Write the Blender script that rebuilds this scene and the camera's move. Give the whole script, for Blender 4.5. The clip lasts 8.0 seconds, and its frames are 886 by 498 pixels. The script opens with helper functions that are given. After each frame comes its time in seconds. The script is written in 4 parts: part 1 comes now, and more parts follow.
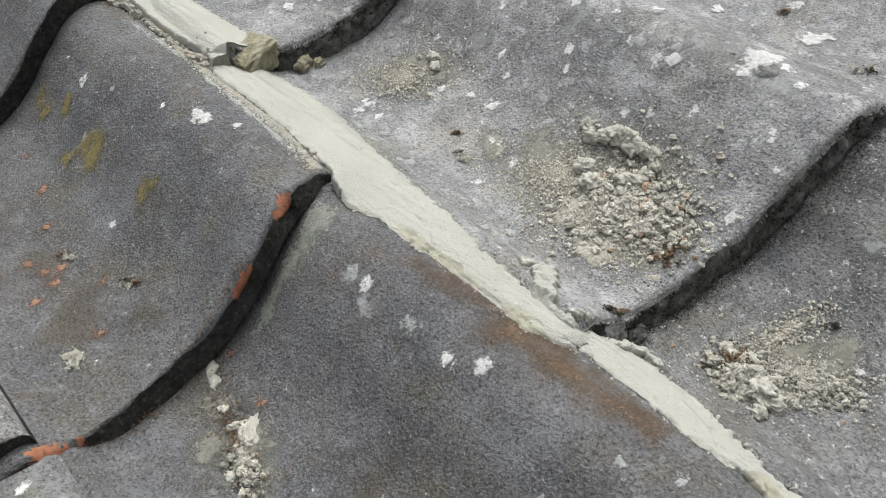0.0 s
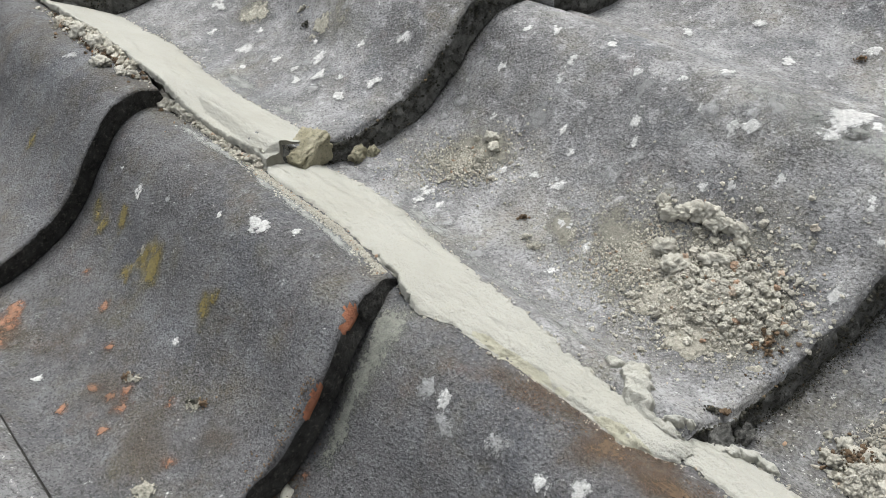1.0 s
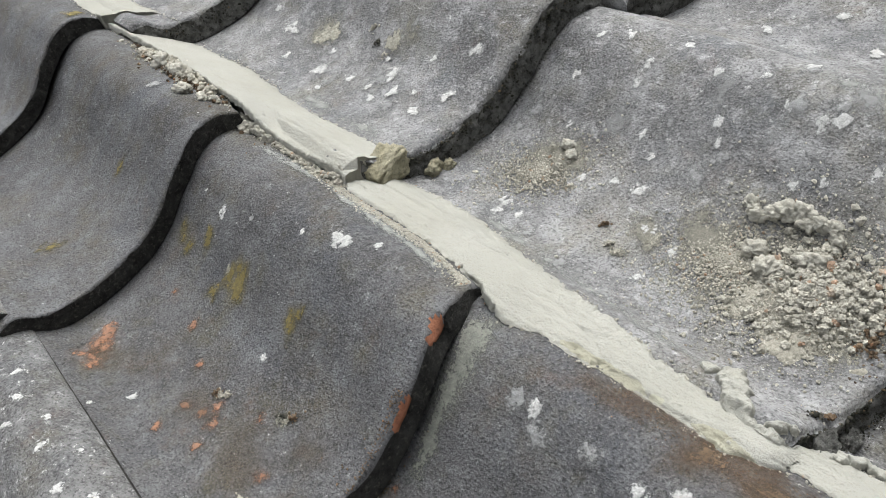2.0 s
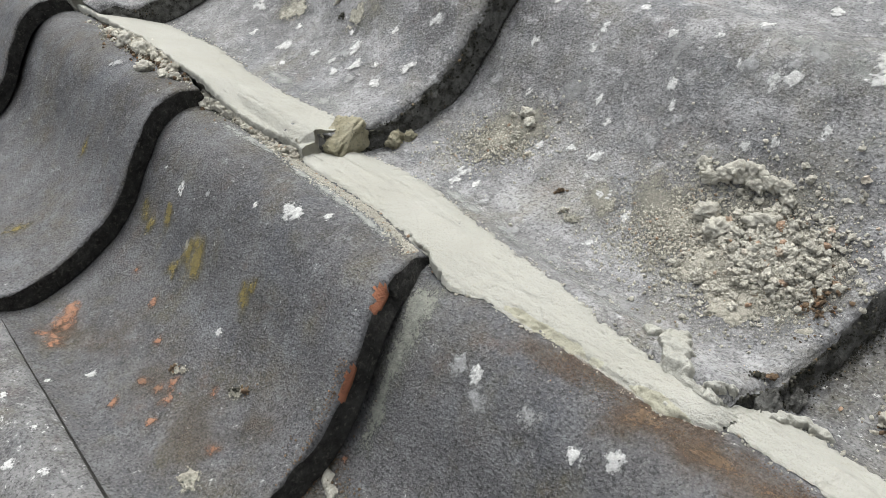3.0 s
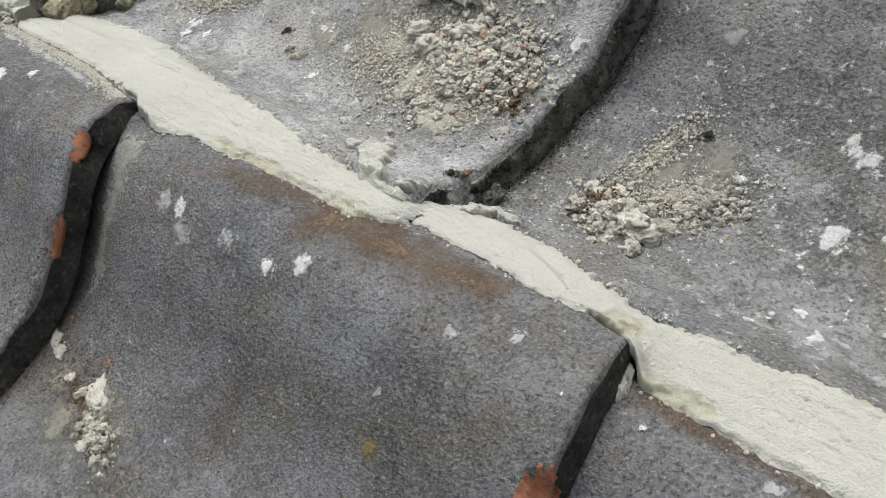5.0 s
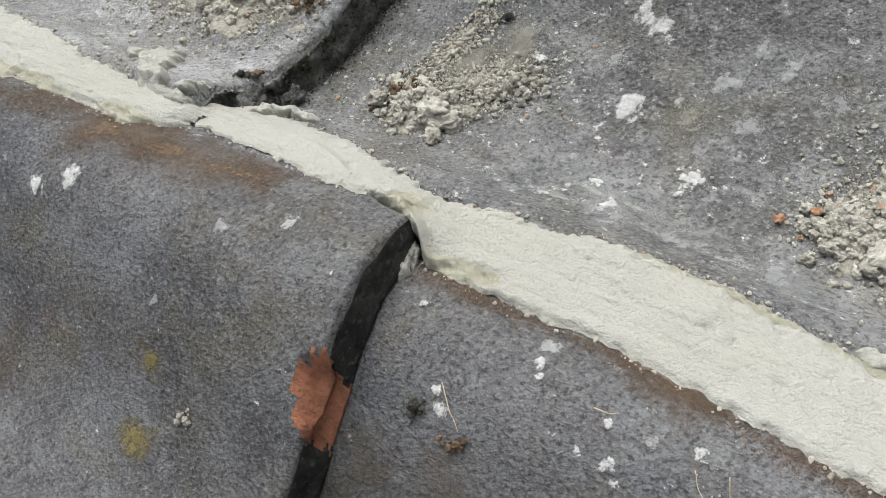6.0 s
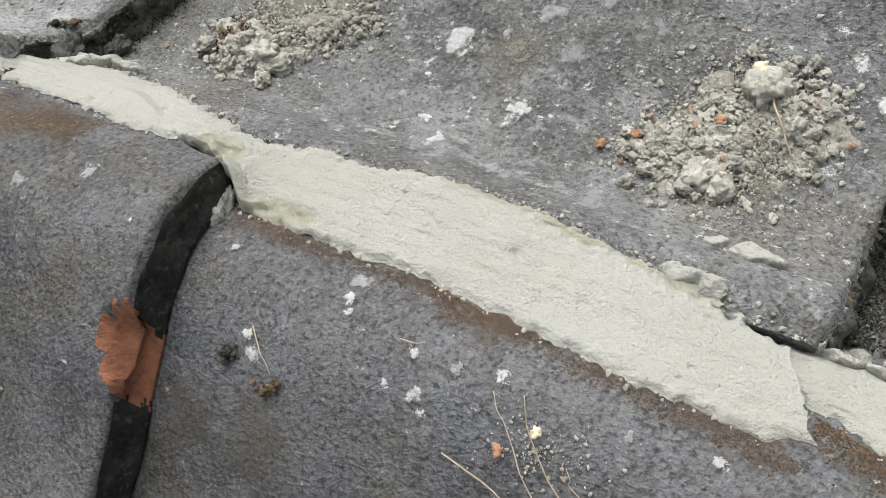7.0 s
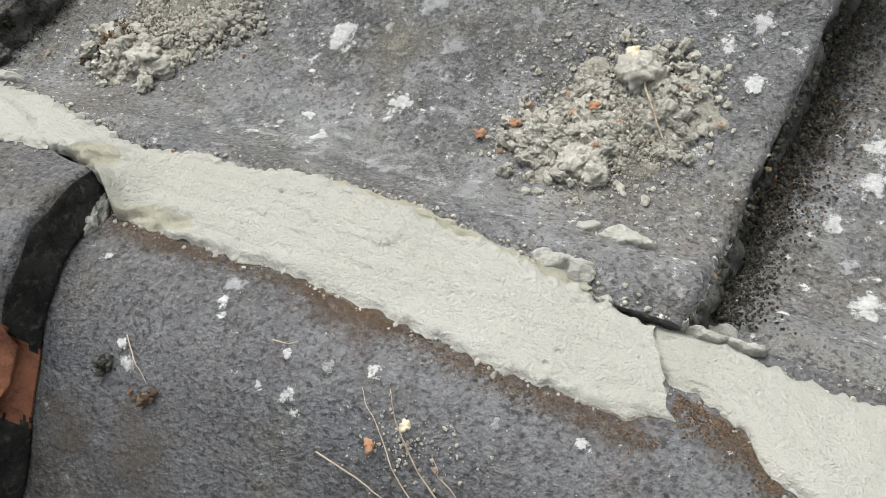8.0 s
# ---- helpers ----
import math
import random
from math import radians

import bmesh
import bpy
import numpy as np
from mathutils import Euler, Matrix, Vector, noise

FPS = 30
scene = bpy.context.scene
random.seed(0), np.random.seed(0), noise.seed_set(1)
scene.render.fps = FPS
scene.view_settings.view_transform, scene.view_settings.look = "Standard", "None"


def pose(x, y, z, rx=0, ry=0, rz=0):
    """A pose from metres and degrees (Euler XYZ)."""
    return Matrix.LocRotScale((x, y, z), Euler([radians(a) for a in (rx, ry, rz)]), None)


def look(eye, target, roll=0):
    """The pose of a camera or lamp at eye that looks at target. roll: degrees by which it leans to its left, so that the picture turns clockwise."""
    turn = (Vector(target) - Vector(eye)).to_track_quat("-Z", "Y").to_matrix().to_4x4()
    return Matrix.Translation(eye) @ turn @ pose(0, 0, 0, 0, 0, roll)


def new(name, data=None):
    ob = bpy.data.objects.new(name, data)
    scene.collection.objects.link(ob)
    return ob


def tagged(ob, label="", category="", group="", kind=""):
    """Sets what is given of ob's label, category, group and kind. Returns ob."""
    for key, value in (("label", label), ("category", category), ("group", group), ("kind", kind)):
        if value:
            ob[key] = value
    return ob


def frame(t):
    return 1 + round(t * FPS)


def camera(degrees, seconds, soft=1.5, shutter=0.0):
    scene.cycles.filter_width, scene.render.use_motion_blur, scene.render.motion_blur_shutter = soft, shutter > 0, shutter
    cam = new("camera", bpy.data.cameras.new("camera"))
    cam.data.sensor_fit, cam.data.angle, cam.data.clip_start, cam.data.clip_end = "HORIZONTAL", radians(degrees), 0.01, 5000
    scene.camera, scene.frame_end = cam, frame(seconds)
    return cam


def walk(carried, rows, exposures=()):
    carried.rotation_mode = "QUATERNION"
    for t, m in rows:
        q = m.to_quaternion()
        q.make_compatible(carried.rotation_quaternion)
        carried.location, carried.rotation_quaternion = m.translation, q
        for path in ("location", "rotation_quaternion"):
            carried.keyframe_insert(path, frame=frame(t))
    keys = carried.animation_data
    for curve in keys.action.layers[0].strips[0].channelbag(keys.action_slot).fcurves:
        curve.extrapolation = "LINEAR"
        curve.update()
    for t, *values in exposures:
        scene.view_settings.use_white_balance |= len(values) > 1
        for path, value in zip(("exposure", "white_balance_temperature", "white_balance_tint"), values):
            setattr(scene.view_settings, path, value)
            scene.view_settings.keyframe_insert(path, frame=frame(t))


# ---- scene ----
# The roof lies in its own axes: u down the slope, v across to the right, w out of it.
cam = camera(56.15, 8.0, soft=0.35)
PATH = [
    (0, (-0.1569, -0.4411, 3.1075), (0.0272, -0.0128, 2.9268), -31.74),
    (0.5, (-0.1503, -0.4400, 3.1116), (0.0372, -0.0074, 2.9453), -33.72),
    (1, (-0.1345, -0.4117, 3.1290), (0.0427, 0.0331, 2.9849), -36.42),
    (1.5, (-0.1417, -0.4067, 3.1450), (0.0212, 0.0509, 3.0265), -37.93),
    (1.7, (-0.1466, -0.4057, 3.1409), (0.0145, 0.0535, 3.0262), -38.37),
    (2.8, (-0.1228, -0.4124, 3.1054), (0.0218, 0.0538, 2.9969), -39.99),
    (3, (-0.1234, -0.4143, 3.1018), (0.0224, 0.0499, 2.9865), -40.41),
    (3.5, (-0.1211, -0.4151, 3.0902), (0.0221, 0.0472, 2.9648), -41.35),
    (4, (-0.1139, -0.4273, 3.0742), (0.0279, 0.0324, 2.9378), -42.85),
    (4.5, (-0.1152, -0.4377, 3.0488), (0.0254, 0.0132, 2.8847), -44.27),
    (4.7, (-0.1100, -0.4418, 3.0365), (0.0344, 0.0018, 2.8566), -45.00),
    (5.8, (-0.0970, -0.4578, 2.9669), (0.0682, -0.0439, 2.7403), -48.85),
    (6, (-0.0950, -0.4600, 2.9579), (0.0675, -0.0517, 2.7194), -49.88),
    (6.5, (-0.0857, -0.4730, 2.9389), (0.0801, -0.0802, 2.6776), -51.26),
    (7, (-0.0858, -0.4768, 2.9247), (0.0783, -0.0932, 2.6491), -52.44),
    (7.5, (-0.0841, -0.4840, 2.9139), (0.0778, -0.1051, 2.6306), -54.10),
    (8, (-0.0772, -0.4924, 2.9098), (0.0931, -0.1266, 2.6145), -54.36),
]
walk(cam, [(t, look(eye, target, roll)) for t, eye, target, roll in PATH])

# ---- light: an overcast sky with a broad, weak sun ----
SUN_UP, SUN_TURN = 58.0, 105.0
world = bpy.data.worlds.new("overcast_sky")
scene.world = world
world.use_nodes = True
wn = world.node_tree.nodes
sky = wn.new("ShaderNodeTexSky")
sky.sky_type, sky.sun_disc = "NISHITA", False
sky.sun_elevation, sky.sun_rotation, sky.dust_density = radians(SUN_UP), radians(SUN_TURN), 4.0
pale = wn.new("ShaderNodeHueSaturation")
pale.inputs["Saturation"].default_value = 0.22
world.node_tree.links.new(sky.outputs[0], pale.inputs["Color"])
world.node_tree.links.new(pale.outputs[0], wn["Background"].inputs["Color"])
wn["Background"].inputs["Strength"].default_value = 0.145
sun = new("sun", bpy.data.lights.new("sun", "SUN"))
sun.data.energy, sun.data.angle, sun.data.color = 1.45, radians(50), (0.975, 1.0, 0.99)
sd = Vector((math.sin(radians(SUN_TURN)) * math.cos(radians(SUN_UP)), math.cos(radians(SUN_TURN)) * math.cos(radians(SUN_UP)), math.sin(radians(SUN_UP))))
sun.matrix_world = look(sd * 20 + Vector((0, 0, 3)), (0, 0, 3))
scene.view_settings.exposure = 0.86

# ---- materials ----


class Nodes:
    """A small helper round one material's nodes."""

    def __init__(self, name, rough=0.9):
        self.mat = bpy.data.materials.new(name)
        self.mat.use_nodes = True
        self.tree = self.mat.node_tree
        self.bsdf = self.tree.nodes["Principled BSDF"]
        self.bsdf.inputs["Roughness"].default_value = rough
        self.bsdf.inputs["Specular IOR Level"].default_value = 0.16
        coord = self.tree.nodes.new("ShaderNodeTexCoord")
        info = self.tree.nodes.new("ShaderNodeObjectInfo")
        far = self.tree.nodes.new("ShaderNodeVectorMath")
        far.operation = "SCALE"
        far.inputs[0].default_value = (3.1, 7.7, 5.3)
        self.link(info.outputs["Random"], far.inputs["Scale"])
        add = self.tree.nodes.new("ShaderNodeVectorMath")
        self.link(coord.outputs["Object"], add.inputs[0])
        self.link(far.outputs[0], add.inputs[1])
        self.at, self.random = add.outputs[0], info.outputs["Random"]

    def link(self, a, b):
        self.tree.links.new(a, b)

    def noise(self, scale, detail=4.0, rough=0.6, low=0.0, high=1.0, stretch=None):
        at = self.at
        if stretch:
            m = self.tree.nodes.new("ShaderNodeMapping")
            m.inputs["Scale"].default_value = stretch
            self.link(at, m.inputs["Vector"])
            at = m.outputs[0]
        n = self.tree.nodes.new("ShaderNodeTexNoise")
        n.inputs["Scale"].default_value, n.inputs["Detail"].default_value, n.inputs["Roughness"].default_value = scale, detail, rough
        self.link(at, n.inputs["Vector"])
        r = self.tree.nodes.new("ShaderNodeMapRange")
        r.inputs["From Min"].default_value, r.inputs["From Max"].default_value = low, high
        self.link(n.outputs["Fac"], r.inputs["Value"])
        return r.outputs[0]

    def times(self, a, b):
        n = self.tree.nodes.new("ShaderNodeMath")
        n.operation = "MULTIPLY"
        for i, q in enumerate((a, b)):
            if isinstance(q, (int, float)):
                n.inputs[i].default_value = q
            else:
                self.link(q, n.inputs[i])
        return n.outputs[0]

    def mix(self, fac, a, b):
        n = self.tree.nodes.new("ShaderNodeMix")
        n.data_type = "RGBA"
        for i, q in ((0, fac), (6, a), (7, b)):
            if isinstance(q, tuple):
                n.inputs[i].default_value = (*q, 1)
            elif isinstance(q, (int, float)):
                n.inputs[i].default_value = q
            else:
                self.link(q, n.inputs[i])
        return n.outputs[2]

    def done(self, colour, *bumps):
        self.link(colour, self.bsdf.inputs["Base Color"])
        last = None
        for height, strength, distance in bumps:
            b = self.tree.nodes.new("ShaderNodeBump")
            b.inputs["Strength"].default_value, b.inputs["Distance"].default_value = strength, distance
            self.link(height, b.inputs["Height"])
            if last:
                self.link(last, b.inputs["Normal"])
            last = b.outputs[0]
        if last:
            self.link(last, self.bsdf.inputs["Normal"])
        return self.mat


def clay(name, dark, light, haze, haze_amount, warm, cool, grain, specks, bite=0.9, green=0.3):
    """Weathered clay: broad mottling, pale bloom, brown and green films, a cool sheen laid in as colour, a skin of
    sandy grains, bright specks.
    """
    n = Nodes(name, 0.85)
    c = n.mix(n.noise(9, 6, 0.62, 0.34, 0.66), dark, light)
    c = n.mix(n.times(n.noise(21, 6, 0.65, 0.50, 0.70), 0.6), c, cool)
    c = n.mix(n.times(n.noise(27, 7, 0.68, 0.47, 0.70), haze_amount), c, haze)
    c = n.mix(n.times(n.noise(17, 5, 0.65, 0.50, 0.70), 0.65), c, warm)
    c = n.mix(n.times(n.noise(38, 6, 0.7, 0.54, 0.72), green), c, (warm[0] * 0.95, warm[1] * 1.0, warm[2] * 0.72))
    c = n.mix(n.times(n.noise(31, 6, 0.7, 0.58, 0.72), green), c, (warm[0] * 1.25, warm[1] * 0.95, warm[2] * 1.0))
    c = n.mix(n.times(n.noise(105, 7, 0.72, 0.53, 0.68), haze_amount), c, haze)
    c = n.mix(n.times(n.noise(300, 5, 0.75, 0.52, 0.64), 0.45), c, tuple(0.45 * q for q in dark))
    c = n.mix(n.times(n.noise(grain, 2, 0.6, 0.50, 0.66), bite), c, tuple(1.45 * q + 0.01 for q in light))
    c = n.mix(n.times(n.noise(grain * 0.85, 2, 0.6, 0.52, 0.66), bite), c, tuple(0.35 * q for q in dark))
    c = n.mix(n.times(n.noise(210, 6, 0.75, specks, specks + 0.05), 0.85), c, (0.55, 0.55, 0.52))
    return n.done(c, (n.noise(90, 5, 0.65), 0.5, 0.0025), (n.noise(grain * 0.45, 4, 0.7), 0.6, 0.0014), (n.noise(grain, 3, 0.65), 1.0, 0.0016))


CLAY_SMOOTH = clay("smoked_clay", (0.066, 0.065, 0.066), (0.125, 0.1235, 0.124), (0.20, 0.204, 0.210), 0.6, (0.115, 0.100, 0.068), (0.105, 0.113, 0.126), 680, 0.65, 0.62, 0.4)
CLAY_OLD = clay("speckled_clay", (0.085, 0.084, 0.083), (0.150, 0.1485, 0.146), (0.29, 0.29, 0.286), 0.8, (0.145, 0.132, 0.098), (0.125, 0.132, 0.141), 660, 0.61, 0.65, 0.4)
CLAY_ROUGH = clay("weathered_clay", (0.118, 0.117, 0.117), (0.205, 0.204, 0.203), (0.40, 0.40, 0.396), 0.9, (0.21, 0.197, 0.157), (0.160, 0.170, 0.182), 640, 0.63, 0.6, 0.25)

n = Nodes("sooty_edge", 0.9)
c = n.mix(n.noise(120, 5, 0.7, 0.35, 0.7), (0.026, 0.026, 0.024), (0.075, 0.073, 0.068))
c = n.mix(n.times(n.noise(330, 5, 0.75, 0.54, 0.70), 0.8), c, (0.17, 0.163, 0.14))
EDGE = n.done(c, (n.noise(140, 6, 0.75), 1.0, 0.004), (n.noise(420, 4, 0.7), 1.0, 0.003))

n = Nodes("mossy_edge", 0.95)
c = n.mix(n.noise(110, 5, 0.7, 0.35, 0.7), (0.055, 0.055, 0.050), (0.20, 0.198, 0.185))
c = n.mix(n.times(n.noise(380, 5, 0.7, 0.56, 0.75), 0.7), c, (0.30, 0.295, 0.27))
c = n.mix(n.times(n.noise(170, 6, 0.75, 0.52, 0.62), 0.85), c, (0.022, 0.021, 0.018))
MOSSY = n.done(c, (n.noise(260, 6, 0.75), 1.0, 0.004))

n = Nodes("broken_terracotta", 0.9)
c = n.mix(n.noise(90, 6, 0.7, 0.35, 0.7), (0.38, 0.165, 0.095), (0.25, 0.105, 0.062))
c = n.mix(n.times(n.noise(210, 5, 0.7, 0.5, 0.7), 0.75), c, (0.09, 0.055, 0.042))
TERRACOTTA = n.done(c, (n.noise(160, 6, 0.7), 1.0, 0.003))

n = Nodes("fresh_mortar", 0.92)
c = n.mix(n.noise(17, 5, 0.6, 0.32, 0.7), (0.350, 0.346, 0.302), (0.398, 0.395, 0.355))
c = n.mix(n.times(n.noise(70, 5, 0.65, 0.54, 0.75), 0.5), c, (0.395, 0.384, 0.322))
c = n.mix(n.times(n.noise(800, 4, 0.85, 0.55, 0.66), 0.6), c, (0.29, 0.275, 0.22))
MORTAR = n.done(c, (n.noise(45, 5, 0.6, stretch=(0.35, 1, 1)), 0.3, 0.003), (n.noise(190, 6, 0.8), 0.5, 0.0018), (n.noise(800, 3, 0.7), 1.0, 0.0014))

n = Nodes("yellowish_mortar", 0.92)
c = n.mix(n.noise(30, 5, 0.6, 0.32, 0.7), (0.37, 0.357, 0.275), (0.43, 0.418, 0.335))
c = n.mix(n.times(n.noise(700, 4, 0.8, 0.56, 0.72), 0.5), c, (0.22, 0.205, 0.15))
SMEAR = n.done(c, (n.noise(150, 6, 0.8), 0.8, 0.002), (n.noise(520, 5, 0.8), 0.9, 0.0018))

n = Nodes("old_mortar", 0.95)
c = n.mix(n.noise(60, 6, 0.7, 0.3, 0.7), (0.25, 0.23, 0.15), (0.40, 0.375, 0.28))
c = n.mix(n.noise(600, 4, 0.7, 0.55, 0.7), c, (0.12, 0.11, 0.085))
OLD_MORTAR = n.done(c, (n.noise(300, 6, 0.75), 1.0, 0.003))


def crumb_material(name, a, b, rust):
    n = Nodes(name, 0.95)
    g = n.tree.nodes.new("ShaderNodeNewGeometry")
    ramp = n.tree.nodes.new("ShaderNodeValToRGB")
    ramp.color_ramp.elements[0].color, ramp.color_ramp.elements[1].color = (*a, 1), (*b, 1)
    e = ramp.color_ramp.elements.new(0.965)
    e.color = (*b, 1)
    ramp.color_ramp.elements[2].position, ramp.color_ramp.elements[2].color = 0.985, (*rust, 1)
    both, wrap = n.tree.nodes.new("ShaderNodeMath"), n.tree.nodes.new("ShaderNodeMath")
    wrap.operation = "FRACT"
    n.link(g.outputs["Random Per Island"], both.inputs[0])
    n.link(n.random, both.inputs[1])
    n.link(both.outputs[0], wrap.inputs[0])
    n.link(wrap.outputs[0], ramp.inputs[0])
    c = n.mix(n.noise(600, 4, 0.8, 0.55, 0.80), ramp.outputs[0], tuple(0.72 * q for q in a))
    return n.done(c, (n.noise(700, 5, 0.75), 1.0, 0.0016))


CRUMB = crumb_material("mortar_crumbs", (0.36, 0.345, 0.292), (0.54, 0.518, 0.446), (0.38, 0.26, 0.18))
DUST = crumb_material("sandy_dust", (0.35, 0.333, 0.277), (0.53, 0.505, 0.43), (0.36, 0.25, 0.17))
SOIL = crumb_material("brown_soil", (0.07, 0.05, 0.033), (0.20, 0.14, 0.09), (0.33, 0.17, 0.09))
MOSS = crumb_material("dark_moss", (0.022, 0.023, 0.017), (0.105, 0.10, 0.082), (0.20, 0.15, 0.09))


def plain(name, a, b, scale, bump=0.6):
    n = Nodes(name, 0.9)
    c = n.mix(n.noise(scale, 5, 0.7, 0.35, 0.68), a, b)
    return n.done(c, (n.noise(scale * 2, 5, 0.7), bump, 0.0012))


def film(name, a, b, scale, speckle, low, high, most, relief=0.8):
    """A thin growth or stain, broken up towards its rim by speckles; the mesh's own cover says where its rim lies."""
    n = Nodes(name, 0.95)
    c = n.mix(n.noise(scale, 5, 0.7, 0.35, 0.65), a, b)
    cover = n.tree.nodes.new("ShaderNodeAttribute")
    cover.attribute_name = "cover"
    fine = n.noise(scale * 1.3, 6, 0.8, 0.5 - 0.5 / speckle, 0.5 + 0.5 / speckle)
    total = n.tree.nodes.new("ShaderNodeMath")
    total.operation = "ADD"
    n.link(cover.outputs["Fac"], total.inputs[0])
    n.link(fine, total.inputs[1])
    edge = n.tree.nodes.new("ShaderNodeMapRange")
    edge.inputs["From Min"].default_value, edge.inputs["From Max"].default_value, edge.inputs["To Max"].default_value = 0.5 + low, 0.5 + high, most
    n.link(total.outputs[0], edge.inputs["Value"])
    n.link(edge.outputs[0], n.bsdf.inputs["Alpha"])
    return n.done(c, (n.noise(scale * 1.5, 5, 0.8), relief, 0.0025))


LICHEN = {
    "white": film("white_lichen", (0.74, 0.74, 0.72), (0.44, 0.44, 0.425), 420, 2.0, 0.22, 0.75, 0.9),
    "spotty": film("spotty_lichen", (0.70, 0.70, 0.68), (0.42, 0.42, 0.405), 360, 1.15, 0.42, 0.80, 0.85),
    "grey": film("grey_lichen", (0.42, 0.425, 0.42), (0.27, 0.27, 0.265), 300, 2.2, 0.05, 0.85, 0.85),
    "yellow": film("yellow_lichen", (0.29, 0.235, 0.085), (0.18, 0.152, 0.075), 420, 1.25, 0.25, 0.95, 0.72),
    "orange": film("bare_clay_spot", (0.40, 0.205, 0.125), (0.23, 0.155, 0.115), 260, 2.2, 0.20, 1.05, 0.85),
    "crust": film("mortar_crust", (0.47, 0.45, 0.375), (0.26, 0.25, 0.21), 420, 1.5, 0.25, 0.55, 1.0),
    "brown": film("brown_film", (0.205, 0.140, 0.092), (0.10, 0.078, 0.060), 420, 3.4, 0.12, 1.35, 0.68),
    "rust": film("rusty_film", (0.205, 0.142, 0.090), (0.115, 0.086, 0.062), 420, 2.2, 0.10, 1.15, 0.8),
    "silt": film("silt_film", (0.185, 0.150, 0.108), (0.120, 0.102, 0.082), 420, 1.8, 0.10, 1.25, 0.45),
    "veil": film("pale_veil", (0.42, 0.425, 0.42), (0.28, 0.28, 0.275), 330, 1.25, 0.35, 1.0, 0.65),
    "dust": film("sandy_film", (0.40, 0.385, 0.325), (0.25, 0.24, 0.20), 520, 1.5, 0.25, 1.05, 0.75, 1.0),
    "algae": film("pale_algae", (0.30, 0.305, 0.265), (0.21, 0.215, 0.19), 260, 3.5, 0.0, 0.9, 0.85),
    "pale": film("pale_bloom", (0.40, 0.41, 0.385), (0.28, 0.285, 0.27), 300, 2.2, 0.10, 1.30, 0.75),
}
BED = plain("packed_fines", (0.42, 0.40, 0.335), (0.24, 0.227, 0.187), 700, 1.0)
LUMP = plain("mortar_lumps", (0.45, 0.435, 0.375), (0.32, 0.306, 0.26), 260, 1.0)
STRAW = plain("dry_straw", (0.50, 0.42, 0.31), (0.33, 0.25, 0.17), 300)
LEAF = plain("dry_leaf_skin", (0.34, 0.18, 0.10), (0.24, 0.14, 0.085), 200)
PETAL = plain("bleached_leaf_skin", (0.70, 0.63, 0.47), (0.55, 0.45, 0.30), 200)
FELT = plain("dark_underlay", (0.022, 0.021, 0.020), (0.036, 0.034, 0.032), 60)

# ---- forms ----
PITCH_OF_ROOF = 35.0
ca, sa = math.cos(radians(PITCH_OF_ROOF)), math.sin(radians(PITCH_OF_ROOF))
ROOF = Matrix(((0, 1, 0, 0), (-ca, 0, -sa, 0), (-sa, 0, ca, 3.0), (0, 0, 0, 1)))


def vnoise(x, y, seed=0):
    """Smooth value noise on arrays, -1 to 1."""
    x, y = np.broadcast_arrays(np.asarray(x, float), np.asarray(y, float))
    i, j = np.floor(x).astype(np.int64), np.floor(y).astype(np.int64)
    fx, fy = x - i, y - j
    fx, fy = fx * fx * (3 - 2 * fx), fy * fy * (3 - 2 * fy)

    def h(a, b):
        k = (a * 374761393 + b * 668265263 + seed * 974711 + 1013904223) & 0xFFFFFFFF
        k = ((k ^ (k >> 13)) * 1274126177) & 0xFFFFFFFF
        return ((k ^ (k >> 16)) & 0xFFFF) / 32767.5 - 1

    return (h(i, j) * (1 - fx) + h(i + 1, j) * fx) * (1 - fy) + (h(i, j + 1) * (1 - fx) + h(i + 1, j + 1) * fx) * fy


def fbm(x, y, seed=0, octaves=4):
    return sum(vnoise(x * 2**o, y * 2**o, seed + 17 * o) * 0.5 ** (o + 1) for o in range(octaves))


def mesh(name, verts, faces, materials, index=None, smooth=True):
    me = bpy.data.meshes.new(name)
    me.from_pydata(np.asarray(verts, float).tolist(), [], faces.tolist() if isinstance(faces, np.ndarray) else faces)
    for m in materials:
        me.materials.append(m)
    if index is not None:
        me.polygons.foreach_set("material_index", np.asarray(index, np.int32))
    me.polygons.foreach_set("use_smooth", np.full(len(me.polygons), smooth))
    me.update()
    return me


def part(name, me, parent, at=(0, 0, 0), label=""):
    ob = new(name, me)
    ob.parent = parent
    ob.location = at
    return tagged(ob, label)


def thing(name, at, label, category, me=None, group="", kind=""):
    """A top-level thing with its base at (u, v, w) of the roof."""
    ob = new(name, me)
    ob.matrix_world = ROOF @ Matrix.Translation(at)
    return tagged(ob, label, category, group, kind)


def grid_faces(rows, cols, start=0):
    i = np.arange(rows - 1)[:, None] * cols + np.arange(cols - 1)[None, :] + start
    return np.stack([i, i + 1, i + cols + 1, i + cols], -1).reshape(-1, 4)


GAUGE, SLOPE, THICK = 0.28, 0.0664, 0.0180
# cross-section of a pantile: distance from its right edge, height above the lay
PROFILE = [(-0.225, -0.006), (-0.217, -0.0045), (-0.209, -0.007), (-0.202, -0.0145), (-0.194, -0.0205), (-0.170, -0.027), (-0.135, -0.028), (-0.108, -0.023), (-0.089, -0.013),
           (-0.073, -0.001), (-0.060, 0.007), (-0.048, 0.014), (-0.032, 0.0175), (-0.014, 0.013), (0.0, 0.003)]
PX, PY = np.array(PROFILE).T
PM = np.gradient(PY, PX)


